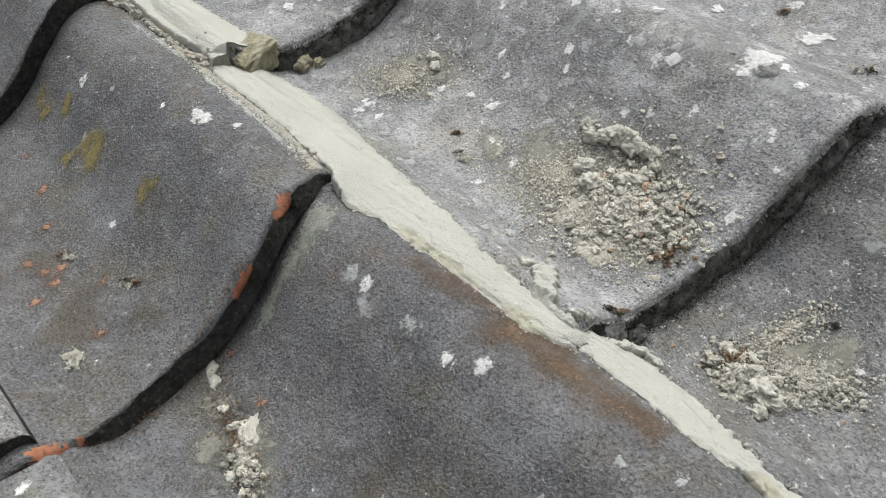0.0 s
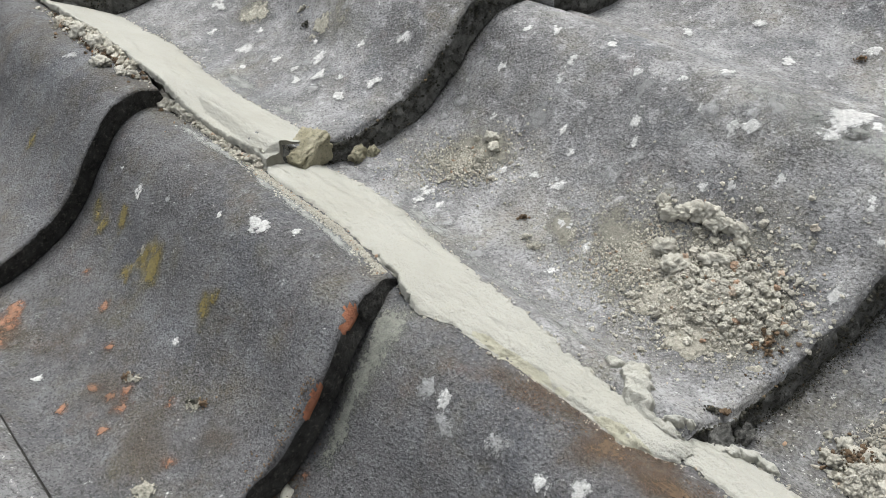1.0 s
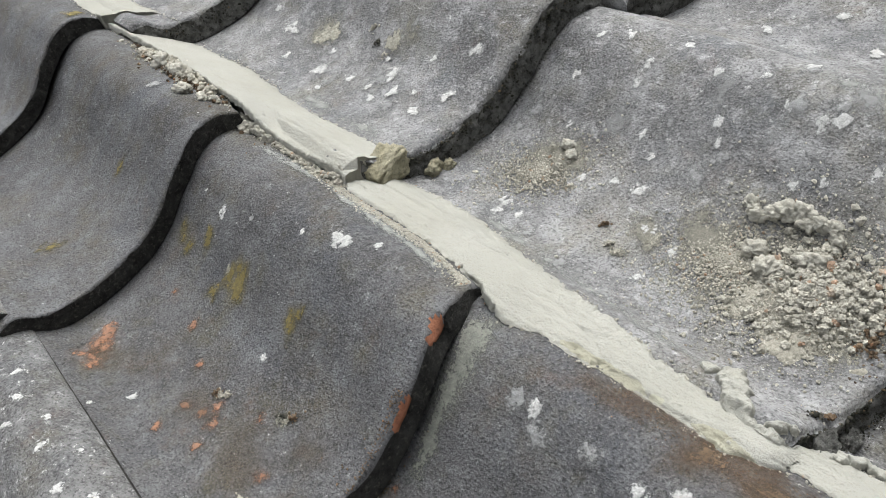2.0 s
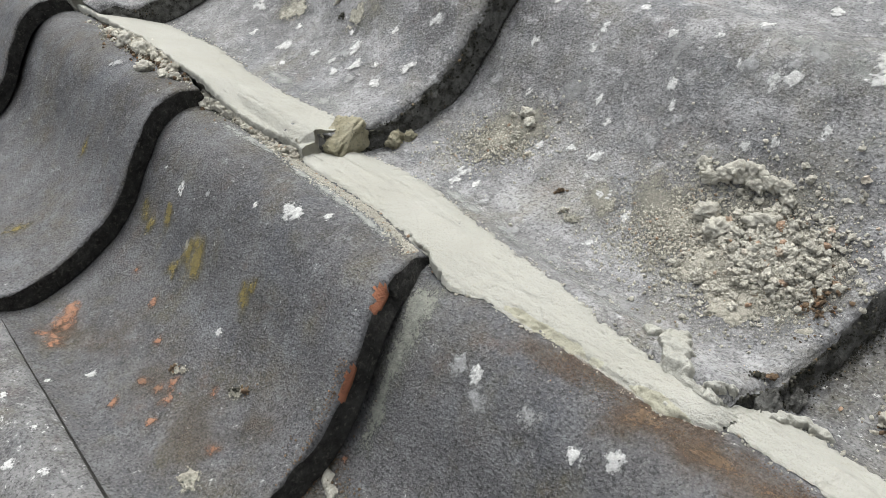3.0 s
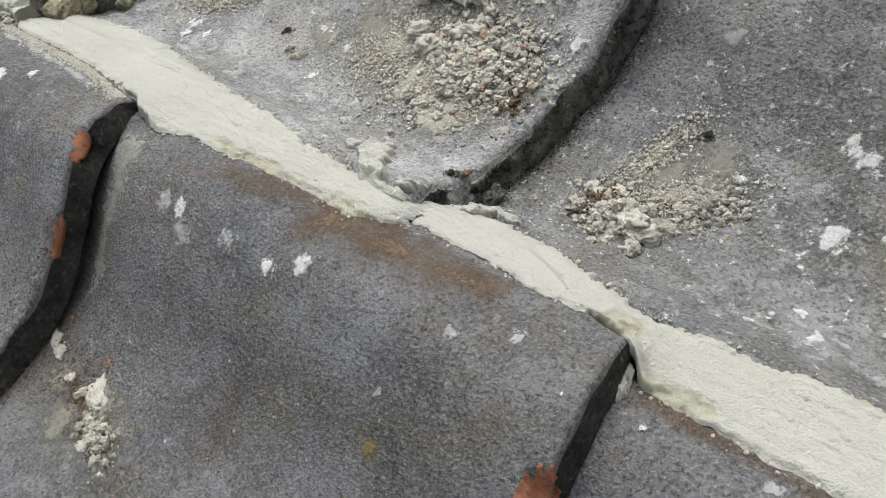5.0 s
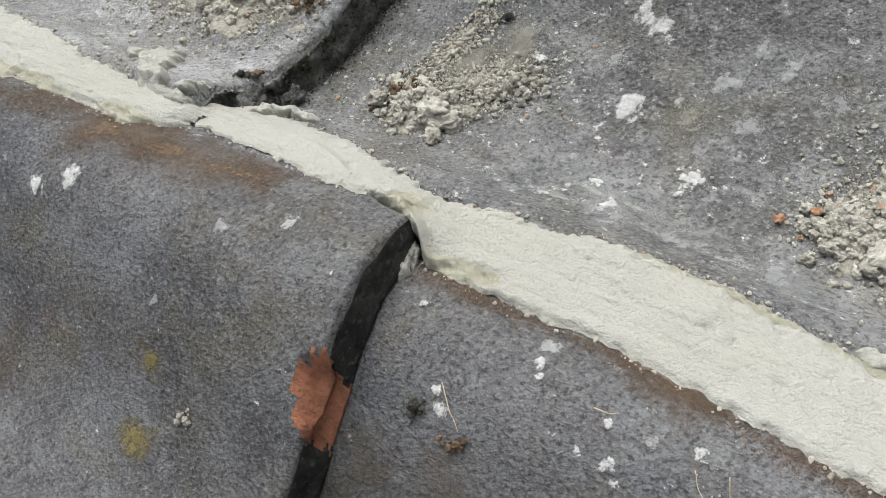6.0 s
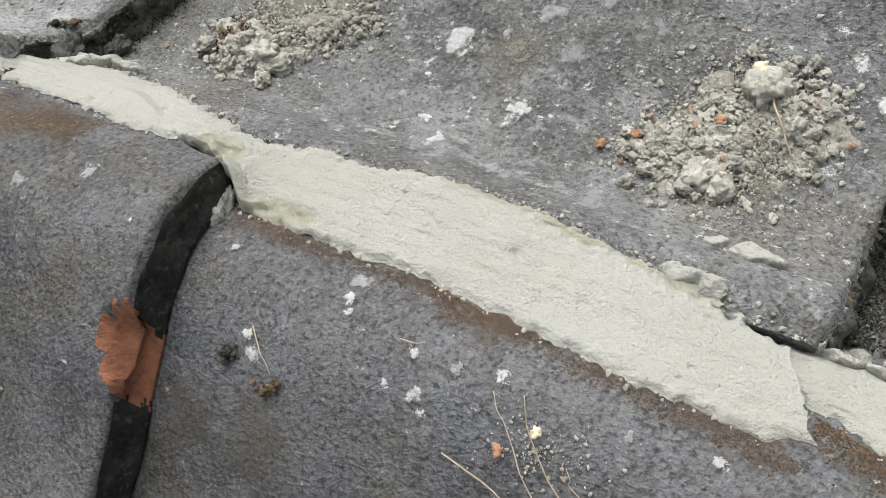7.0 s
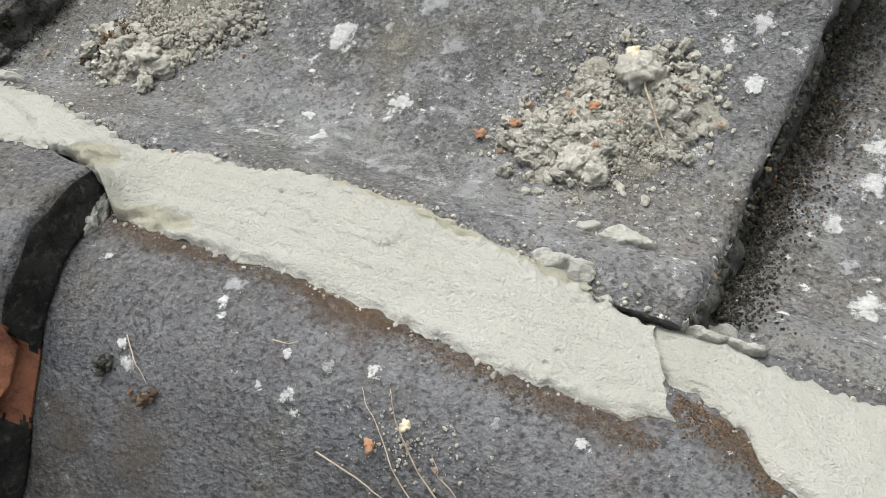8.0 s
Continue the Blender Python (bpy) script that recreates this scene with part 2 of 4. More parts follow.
def section(y):
    """Height of the cross-section at y, a smooth curve through PROFILE."""
    past = np.maximum(y, 0)
    y = np.clip(y, PX[0], PX[-1])
    i = np.clip(np.searchsorted(PX, y) - 1, 0, len(PX) - 2)
    h = PX[i + 1] - PX[i]
    s = (y - PX[i]) / h
    return ((1 + 2 * s) * (1 - s) ** 2 * PY[i] + s * (1 - s) ** 2 * h * PM[i] + s * s * (3 - 2 * s) * PY[i + 1] + s * s * (s - 1) * h * PM[i + 1]) - 0.55 * past


def tile_lay(col, k):
    """Of the tile in column col, course k: tail u at v0, v0, skew of the tail, right edge at the tail, shear of the edge."""
    if col == 0:
        return GAUGE * k, 0.0, -0.087, {-1: 0.014, 0: -0.002, 1: -0.003, 2: -0.020}.get(k, -0.012 * k), -0.06
    if col == 1:
        return {-2: -0.51, -1: -0.145, 0: 0.1827, 1: 0.481, 2: 0.761, 3: 1.041}.get(k, 0.13 + 0.32 * k), 0.1, 0.18, {-1: 0.245, 0: 0.235, 1: 0.225}.get(k, 0.235 - 0.012 * k), -0.05
    if col < 0:
        return GAUGE * k + 0.010, -0.2, -0.05, -0.2045 + 0.23 * (col + 1) - 0.006 * k, -0.035
    return 0.245 + 0.34 * k, 0.33, 0.05, 0.462 + 0.228 * (col - 2) - 0.012 * k, -0.04


# hand-made tails are not straight: (y of the middle, half width, how far it runs out) of each bow
BOWS = {(0, 0): [(-0.070, 0.050, 0.0085), (-0.004, 0.014, -0.0030)], (0, -1): [(-0.060, 0.050, 0.0060)], (0, 1): [(-0.130, 0.060, -0.0100)]}


def bow(col, k, y):
    return sum((reach * np.exp(-(((y - mid) / half) ** 2) * 1.6) for mid, half, reach in BOWS.get((col, k), ())), 0 * y)


def tile_w(col, k, u, v):
    """Smooth height of that tile at (u, v), and its own x (0 at the tail, minus towards the head) and y (0 at the right edge)."""
    tail, v0, skew, edge, shear = tile_lay(col, k)
    x = u - tail - skew * (v - v0)
    y = v - edge - shear * x
    x = x - bow(col, k, y)
    return section(y) + SLOPE * x - (0.006 if col < 0 else 0.0), x, y


def spare(x):
    """How far the right edge runs on under the mortar, away from the tail."""
    s = np.clip(-(x + 0.006) / 0.05, 0, 1)
    return 0.016 * s * s * (3 - 2 * s)


def length_of(col):
    return 0.41 if col >= 1 else 0.335


def dents(col, k, u, v):
    """The unevenness of an old hand-made tile."""
    s = 31 * col + 7 * k + 200
    rough = 0.00035 if col <= 0 else 0.0007
    return 0.0022 * fbm(u * 14, v * 14, s, 2) + rough * fbm(u * 130, v * 130, s + 3, 2)


# broken places on a tail: (y of its middle, half its width, reach up the tile)
CHIPS = {
    (0, 0): [(-0.076, 0.010, 0.0030), (-0.038, 0.008, 0.0060), (-0.199, 0.009, 0.0060)],
    (0, 1): [(-0.067, 0.008, 0.0085), (-0.060, 0.005, 0.010), (-0.118, 0.009, 0.003)],
}


def chip_depth(col, k, x, y):
    d = np.zeros(np.broadcast(x, y).shape)
    for yc, half, reach in CHIPS.get((col, k), ()):
        s = (y - yc) / half + 0.25 * vnoise(x * 300, y * 300, 5) + 0.25 * vnoise(x * 800, y * 800, 6)
        edge = reach * np.clip(1 - s * s, 0, 1) ** 0.5 * (1 + 0.3 * vnoise(y * 200, x * 90, 9))
        d = np.maximum(d, np.clip((x + edge) * 1.1, 0, 0.009))
    return d


def tile_top(col, k, u, v):
    w, x, y = tile_w(col, k, u, v)
    w = w + dents(col, k, u, v)
    r = 0.0025 if col <= 0 else 0.005
    w = w - np.where(x > -r, r - np.sqrt(np.maximum(r * r - np.clip(x + r, 0, r) ** 2, 0)), 0)
    w = w - np.where((y > -0.003) & (col != 0), 0.003 - np.sqrt(np.maximum(0.003**2 - np.clip(y + 0.003, 0, 0.003) ** 2, 0)), 0)
    return w - chip_depth(col, k, x, y), x, y


def on_roof(u, v, columns=(1, 0, -1, 2)):
    """The top of the tiles at one place: height, column, course."""
    best = (-0.06, 0, 0)
    for col in columns:
        for k in range(-4, 4):
            w, x, y = tile_w(col, k, u, v)
            if -length_of(col) < x <= 0 and -0.225 <= y <= (spare(x) if col == 0 else 0) and w > best[0]:
                best = (float(w), col, k)
    w, col, k = best
    return (float(tile_top(col, k, np.array(u), np.array(v))[0]), col, k)


def tops(U, V, columns=(1, 0, -1, 2)):
    """Heights of the tiles at many places."""
    U, V = np.asarray(U, float), np.asarray(V, float)
    best = np.full(U.shape, -0.06)
    for col in columns:
        for k in range(-4, 4):
            w, x, y = tile_w(col, k, U, V)
            inside = (x > -length_of(col)) & (x <= 0) & (y >= -0.225) & (y <= (spare(x) if col == 0 else 0))
            if inside.any():
                best = np.where(inside, np.maximum(best, w + dents(col, k, U, V)), best)
    return best


def tile_mesh(col, k, step):
    """A pantile: S-shaped, with a rounded and worn tail, thickness, and an underside."""
    tail, v0, skew, edge, shear = tile_lay(col, k)
    r = 0.0025 if col <= 0 else 0.005
    xs = np.r_[np.arange(-length_of(col), -0.0075, step), -0.006, -0.0045, -0.003, -0.002, -0.0012, -0.0005, 0]
    ys = np.r_[np.linspace(-0.225, -0.004, max(12, int(0.221 / (0.7 * step)))), -0.0025, -0.0015, -0.0006, 0]
    depth = np.linspace(0, 1, 13)[1:]

    def place(x, y):
        v = y + edge + shear * x
        return x + tail + skew * (v - v0) + bow(col, k, y), v

    X, Y = np.meshgrid(xs, ys, indexing="ij")
    worn = (0.0012 if col <= 0 else 0.003) * fbm(Y * 55, 0 * Y + 3, col + 5 * k, 3) * np.clip((X + 0.03) / 0.03, 0, 1)
    X = X + worn
    if col == 0:
        Y = Y + spare(X) * np.clip((Y + 0.03) / 0.03, 0, 1)
    U, V = place(X, Y)
    W = tile_top(col, k, U, V)[0]
    Wt = W[-1]
    rows_u, rows_v, rows_w = [U], [V], [W]
    bite = chip_depth(col, k, 0 * ys, ys)
    for d in depth:
        lump = (0.0014 if col <= 0 else 0.0060) * fbm(ys * 150, 0 * ys + d * 3.5, col * 9 + k, 4) * math.sin(math.pi * min(1, d + 0.15))
        u, v = place(X[-1] + lump + (0.0030 if col == 0 and k >= 0 else 0.0055 if col == 1 else -0.001) * d - bite * 0.55 * (1 - d), ys)
        low = tile_w(col, k, u, v)[0] - THICK * (1.0 if col <= 0 else 1.35)
        rows_u.append(u[None]), rows_v.append(v[None]), rows_w.append((Wt * (1 - d) + low * d)[None])
    for x in np.linspace(-0.012, -length_of(col), 10):
        u, v = place(x + 0 * ys, ys)
        rows_u.append(u[None]), rows_v.append(v[None]), rows_w.append((tile_w(col, k, u, v)[0] - THICK * (1.0 if col <= 0 else 1.35))[None])
    P = np.stack([np.concatenate(q) for q in (rows_u, rows_v, rows_w)], -1)
    rows, cols = P.shape[:2]
    verts = P.reshape(-1, 3)
    faces = grid_faces(rows, cols)[:, ::-1]
    nt = len(xs)
    band = np.repeat(np.arange(rows - 1), cols - 1)
    cy = np.tile(0.5 * (ys[1:] + ys[:-1]), rows - 1)
    cx = np.r_[0.5 * (xs[1:] + xs[:-1]), np.zeros(rows - nt)][band]
    deep = np.clip((band - nt + 1) / 12.0, 0, 1)
    chipped = chip_depth(col, k, cx, cy + 0.004 * vnoise(deep * 4, cy * 150, 8)) > 0.0004 + 0.0055 * deep
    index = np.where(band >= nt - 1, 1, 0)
    index = np.where(chipped & (band < nt + (11 if k == 1 else 1)), 2, index)
    # the two long sides
    side_v, side_f = [], []
    base = len(verts)
    for c, flip in ((0, False), (cols - 1, True)):
        top = P[:nt, c]
        low = top - np.array([0, 0, THICK])
        s = base + len(side_v)
        side_v += list(top) + list(low)
        for i in range(nt - 1):
            q = (s + i, s + i + 1, s + nt + i + 1, s + nt + i)
            side_f.append(q[::-1] if flip else q)
    verts = np.r_[verts, np.array(side_v)] - np.array([tail, edge, 0])
    faces = np.r_[faces, np.array(side_f)]
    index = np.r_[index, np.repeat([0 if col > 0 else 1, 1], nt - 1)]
    # Lower right tiles take a darker clay: less weathered, with some shade put into the colour.
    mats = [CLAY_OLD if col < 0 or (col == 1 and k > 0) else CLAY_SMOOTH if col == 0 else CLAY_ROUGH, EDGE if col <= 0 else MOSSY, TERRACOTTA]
    return mesh("tile", verts, faces, mats, index), (tail, edge, 0)


# ---- the roof and its tiles ----
def slab(u0, u1, v0, v1, w0, w1, material):
    q = [(u, v, w) for w in (w0, w1) for u, v in ((u0, v0), (u1, v0), (u1, v1), (u0, v1))]
    f = [(3, 2, 1, 0), (4, 5, 6, 7), (0, 1, 5, 4), (1, 2, 6, 5), (2, 3, 7, 6), (3, 0, 4, 7)]
    return mesh("slab", q, f, [material], smooth=False)


roof = thing("roof", (0, 0, 0), "dark underlay beneath a pitched roof of old pantiles", "roof", slab(-1.42, 1.22, -0.86, 0.93, -0.12, -0.085, FELT), kind="structure")
TILES = {}
for col in range(-3, 5):
    for k in range(-4, 5):
        if (col, k) == (1, 4) or (col > 1 and k > 2):
            continue
        near = -1 <= col <= 2 and -3 <= k <= 2
        main = col in (0, 1) and -1 <= k <= 2
        me, at = tile_mesh(col, k, 0.0022 if main else 0.0035 if near else 0.012)
        label = ""
        if (col, k) in CHIPS and col == 0:
            label = "smoke-grey clay pantile with orange chips along its tail"
        TILES[col, k] = part("tile", me, roof, at, label)


# ---- lichen and other crusts on the tiles ----
def covered(me, cover):
    a = me.attributes.new("cover", "FLOAT", "POINT")
    a.data.foreach_set("value", np.asarray(cover, np.float32).ravel())
    return me


def lichen(kind, spots, thick=0.0005):
    for i, (u, v, r) in enumerate(spots):
        u, v, r = u / 1000, v / 1000, r / 1000
        w0, col, k = on_roof(u, v)
        seed = int(u * 9000 + v * 70000) + i
        n = 56 if kind == "crust" else 30
        a = np.linspace(-1.6, 1.6, n)
        S, T = np.meshgrid(a, a, indexing="ij")
        turn, long = (seed % 31) / 10, 1 + 0.3 * ((seed % 7) / 6)
        p, q = (S * math.cos(turn) + T * math.sin(turn)) * long, (T * math.cos(turn) - S * math.sin(turn)) / long * 1.1
        mask = 1.15 - np.hypot(p, q) + 0.8 * fbm(S * 1.9 + 9, T * 1.9, seed, 4) + 0.4 * fbm(S * 6, T * 6, seed + 4, 2)
        mask = np.minimum(mask, (1.6 - np.maximum(abs(S), abs(T))) * 6 - 0.6)
        U, V = u + S * r, v + T * r
        W = tile_top(col, k, U, V)[0] + (0.0004 if r < 0.007 else 0.0008) + thick * np.clip(mask, 0, 1) + (0.0035 * np.clip(mask, 0, 1) * np.abs(fbm(S * 6, T * 6, seed, 4)) if kind == "crust" else 0)
        f = grid_faces(n, n)
        tu, tv, skew, edge, shear = tile_lay(col, k)
        _, x, y = tile_w(col, k, U, V)
        good = (mask.ravel()[f].max(1) > -0.5) & (x.ravel()[f] < -0.0015).all(1) & (y.ravel()[f] < 0.016).all(1)
        if good.sum() < 3:
            continue
        used, inverse = np.unique(f[good], return_inverse=True)
        P = np.stack([U, V, W], -1).reshape(-1, 3)[used]
        tile = TILES[col, k]
        o = np.array(tile.location)
        at = np.array([u, v, w0])
        name = {"orange": "bare_spot", "crust": "crust", "dust": "dust_film", "silt": "stain"}.get(kind, "lichen")
        part(name, covered(mesh("lichen", P - at, inverse.reshape(-1, 4), [LICHEN["spotty" if kind == "white" and r > 0.0068 else "veil" if kind == "grey" and r > 0.0085 else kind]]), mask.ravel()[used]), tile, at - o)


def stain(col, k, points, half, seed, kind="brown"):
    """A long stain on one tile along (u, v), fading out to both sides."""
    p = np.array(points) / 1000
    d = np.r_[0, np.cumsum(np.hypot(*np.diff(p, axis=0).T))]
    nu, nv = 120, 24
    t = np.linspace(0, d[-1], nu)
    cu, cv = np.interp(t, d, p[:, 0]), np.interp(t, d, p[:, 1])
    du, dv = np.gradient(cu), np.gradient(cv)
    du, dv = (np.convolve(np.pad(q, 6, "edge"), np.ones(13) / 13, "valid") for q in (du, dv))
    size = np.hypot(du, dv)
    wide = half * (1 + 0.7 * fbm(t * 30, 0 * t, seed, 3))
    D, T = np.meshgrid(t, np.linspace(-1, 1, nv), indexing="ij")
    U = cu[:, None] - T * (wide * dv / size)[:, None] * 1.5
    V = cv[:, None] + T * (wide * du / size)[:, None] * 1.5
    mask = (0.70 if kind == "brown" else 1.05 if kind == "rust" else 0.95) - 1.5 * np.abs(T) + (0.7 if kind == "rust" else 1.3) * fbm(U * 55, V * 80, seed + 1, 5)
    if kind == "algae":
        mask = 1.15 - 1.35 * np.abs(T) + 0.6 * fbm(U * 55, V * 80, seed + 1, 5)
    mask = np.minimum(mask, np.minimum(D, d[-1] - D) / 0.012 - 0.4)
    mask = np.minimum(mask, (1 - np.abs(T)) * 5 - 0.5)
    top, x, y = tile_top(col, k, U, V)
    at = np.array([p[:, 0].mean(), p[:, 1].mean(), 0])
    f = grid_faces(nu, nv)
    f = f[(x.ravel()[f] < -0.0015).all(1)]
    tile = TILES[col, k]
    part("stain", covered(mesh("stain", np.stack([U, V, top + 0.0006], -1).reshape(-1, 3) - at, f, [LICHEN[kind]]), mask), tile, at - np.array(tile.location), "rusty brown stain" if kind in ("brown", "rust") else "pale bloom")


lichen('white', [(-212, -52, 5.8), (-92, -27, 13.1), (-123, -36, 2.8), (-67, -17, 3.8), (-162, -175, 4.5), (-103, -103, 3.2), (-170, -195, 2.3), (-410, 137, 13.5), (-452, 154, 6.9), (-322, 108, 12.3), (-241, 128, 12.5), (-225, 113, 9.2), (-189, 104, 7.8), (-253, 109, 7.3), (-172, 163, 6.3), (-173, 126, 7.3), (-66, 213, 5.3), (-87, 207, 4.1), (-38, 195, 4.7), (-38, 182, 3.8), (-75, 151, 3.6), (-18, 157, 3.8), (-4, 147, 3.3), (-40, 119, 5.1), (-18, 125, 5), (1, 126, 6.1), (-60, 133, 4.8), (-71, 73, 10.4), (-55, 74, 4.2), (28, 173, 4.7)])
lichen('white', [(33, 164, 4.3), (93, 188, 7.2), (137, 221, 13.9), (135, 202, 10.3), (58, 222, 6.2), (171, 171, 2.9), (128, 304, 13.9), (135, 213, 15.6), (177, 130, 7.8), (183, 159, 2.8), (85, 186, 7), (123, 170, 3.7), (86, 155, 3.5), (72, -40, 5), (136, -44, 4.6), (152, -37, 7.1), (169, 174, 3.2), (24, 102, 10), (48, 96, 5.7), (43, 69, 5.6), (-39, 182, 4), (272, 103, 3.9), (313, 127, 10.4), (316, 90, 10.7), (312, 72, 2.3), (351, 63, 7), (320, 52, 3.6), (330, 41, 6.9), (306, 38, 2.6), (334, 97, 2.7)])
lichen('white', [(298, -27, 2.1), (319, -55, 3), (315, -50, 2.1), (341, -31, 2.1), (343, -35, 1.5), (361, -50, 1.9), (370, -50, 2.8), (391, -38, 2.9), (366, -40, 2), (373, -54, 1.7), (275, -35, 1), (466, 94, 4.2), (472, 113, 1.7), (464, 116, 4.7), (456, 106, 3.5), (446, -41, 2.2), (508, 90, 6.4), (508, 76, 6.3), (513, 31, 6.5)])
lichen('grey', [(-177, -46, 3.4), (-249, 172, 6.3), (-2, 166, 4.1), (-110, 155, 7.5), (90, 196, 5), (60, 218, 6), (-373, -8, 7.4), (60, -40, 6.1), (80, -48, 7.3), (107, -42, 6.3), (-117, 140, 5.8), (242, 159, 5.4), (38, 156, 6.7), (30, 144, 7.6), (67, 191, 7.2), (264, 114, 4.2), (362, 92, 8.6), (349, 109, 7.4), (356, 123, 4.9), (368, 118, 5.8), (342, -25, 4), (379, -40, 2.3), (210, -63, 2.9), (228, -34, 3.9), (250, -25, 3.8), (425, -42, 1.9), (498, 63, 5.5), (506, 44, 4.4), (378, -41, 2.2)])
lichen('yellow', [(-160, -82, 19), (-182, -93, 9), (-96, -81, 10), (-91, -73, 6), (-215, -69, 10), (-250, -74, 11), (-235, -82, 8), (-347, -150, 11), (-356, -70, 8), (-174, -80, 9), (-577, 10, 12.5), (218, -105, 9), (213, -80, 8)])
lichen('orange', [(-231, -163, 9.8), (-179, -117, 4.8), (-220, -110, 3.6), (-126, -155, 6.3), (-126, -175, 5.5), (-146, -132, 4.5), (-229, -182, 6.1)])
lichen('crust', [(-34, -170, 9.2), (-111, -136, 5.2), (-178, -78, 3.9), (-57, -121, 5.3), (-266, 152, 10.7), (-352, 146, 17.5), (34, 97, 6.2), (21, 80, 5.4)])
lichen('grey', [(330, 37, 12), (300, 40, 11), (360, 34, 12), (390, 30, 11), (40, 47, 9), (0, 54, 9), (80, 38, 9), (-40, 62, 9)])
lichen('orange', [(-40, -150, 5), (-70, -130, 5), (60, -112, 4), (20, -106, 3), (-110, -150, 6), (-90, -165, 5)])
lichen('dust', [(60, 112, 26), (92, 86, 24), (112, 124, 26), (140, 100, 34), (-75, 118, 26), (-60, 130, 20), (245, 92, 26), (262, 100, 22), (25, 100, 18), (340, 90, 16), (425, 72, 24), (440, 84, 18), (75, -133, 20), (90, -140, 20), (40, -128, 14), (-360, 150, 24), (-250, 160, 16), (60, -150, 18)])
lichen('white', [(-300, 90, 5), (-280, 112, 6), (-262, 140, 4), (-240, 100, 5), (-330, 130, 6), (-210, 150, 5), (-205, 120, 4), (-380, 110, 6), (10, 200, 5), (40, 205, 4), (62, 190, 4), (100, 160, 3), (-20, 215, 5), (150, 215, 6), (165, 205, 5), (-90, 180, 4), (-20, 300, 8), (60, 300, 9), (20, 330, 8), (100, 330, 9), (-60, 340, 8), (0, 270, 6), (500, 60, 5), (520, 75, 6), (525, 50, 5)])
lichen('white', [(-215, -215, 4), (-190, -222, 5), (-160, -214, 4), (-140, -225, 5), (-120, -210, 3), (-100, -228, 5), (-175, -235, 4), (-80, -216, 4), (30, -220, 4), (42, -226, 5)])
lichen('orange', [(-226, -170, 13), (-214, -178, 10), (-236, -160, 9), (-95, -150, 7), (-104, -142, 6)])
lichen('silt', [(-120, -150, 24), (-60, -158, 26), (-180, -150, 22), (-212, -172, 18), (-30, -125, 18), (140, -108, 20), (330, -75, 16), (300, -78, 14)])
lichen('grey', [(307, 56, 10), (385, 108, 10), (300, 108, 10), (-300, 105, 14), (-250, 120, 14), (-215, 100, 12), (-40, 160, 14), (20, 190, 14), (60, 175, 12), (100, 205, 14)])
stain(0, 1, [(60, -8), (100, -7), (140, -8), (175, -4), (205, -3), (236, -5)], 0.0075, 3)
stain(0, 1, [(128, -14), (158, -15), (185, -14), (215, -12), (243, -9)], 0.0155, 5, "rust")
stain(0, 1, [(70, -18), (110, -18), (150, -17), (190, -16)], 0.010, 25)
stain(0, 2, [(282, -15), (317, -18), (342, -17), (361, -18), (387, -22), (410, -26), (440, -31), (470, -34)], 0.0105, 4)
stain(0, 2, [(300, -18), (342, -18), (361, -20), (387, -23), (410, -27), (452, -33)], 0.0045, 7)
stain(0, 2, [(458, -24), (474, -27), (482, -31), (490, -40), (494, -55)], 0.008, 6)
stain(0, 0, [(-250, 4), (-180, 6), (-120, 1), (-60, -3), (-15, -10)], 0.005, 8, "pale")
stain(0, 1, [(10, -8), (16, -20), (20, -40), (21, -57), (22, -73), (25, -90), (27, -104)], 0.0085, 9, "algae")
stain(1, 1, [(262, 40), (290, 39), (320, 38), (360, 34), (410, 28)], 0.0035, 11, "pale")
stain(1, 1, [(300, 50), (330, 46), (360, 42), (400, 36)], 0.004, 12, "pale")
stain(1, 0, [(-90, 62), (-40, 55), (20, 46), (80, 36), (130, 30)], 0.005, 13, "pale")
stain(1, 0, [(60, 215), (100, 212), (140, 208), (180, 205)], 0.008, 14, "pale")
stain(1, 0, [(110, 200), (150, 196), (185, 190)], 0.006, 15, "pale")
stain(1, -1, [(-330, 80), (-280, 74), (-230, 70), (-180, 70)], 0.008, 16, "pale")

# ---- mortar in the joint between two columns of tiles ----
def along(points):
    xs, ys = np.array(sorted(points)).T / 1000
    return lambda u: np.interp(u, xs, ys)


def left_height(u, vl, k):
    tl = tile_lay(0, k)
    return tile_w(0, k, u, np.minimum(vl, tl[3] + tl[4] * (u - tl[0]) + 0.014))[0]


def joint_height(u, vl, vr, lefts, kr, lift_l, lift_r, s):
    """Height of a fillet at the share s across it, between the left tiles (k, next k, where it passes from one to the other) and the right tile kr."""
    k0, k1, ua, ub = lefts
    g = np.clip((u - ua) / (ub - ua), 0, 1)
    g = g * g * (3 - 2 * g)
    left = left_height(u, vl, k0) * (1 - g) + left_height(u, vl, k1) * g
    tr = tile_lay(1, kr)
    right = tile_w(1, kr, u, np.maximum(vr, tr[3] - 0.2245 + tr[4] * (u - tr[0])))[0]
    return (left + lift_l) * (1 - s) + (right + lift_r) * s


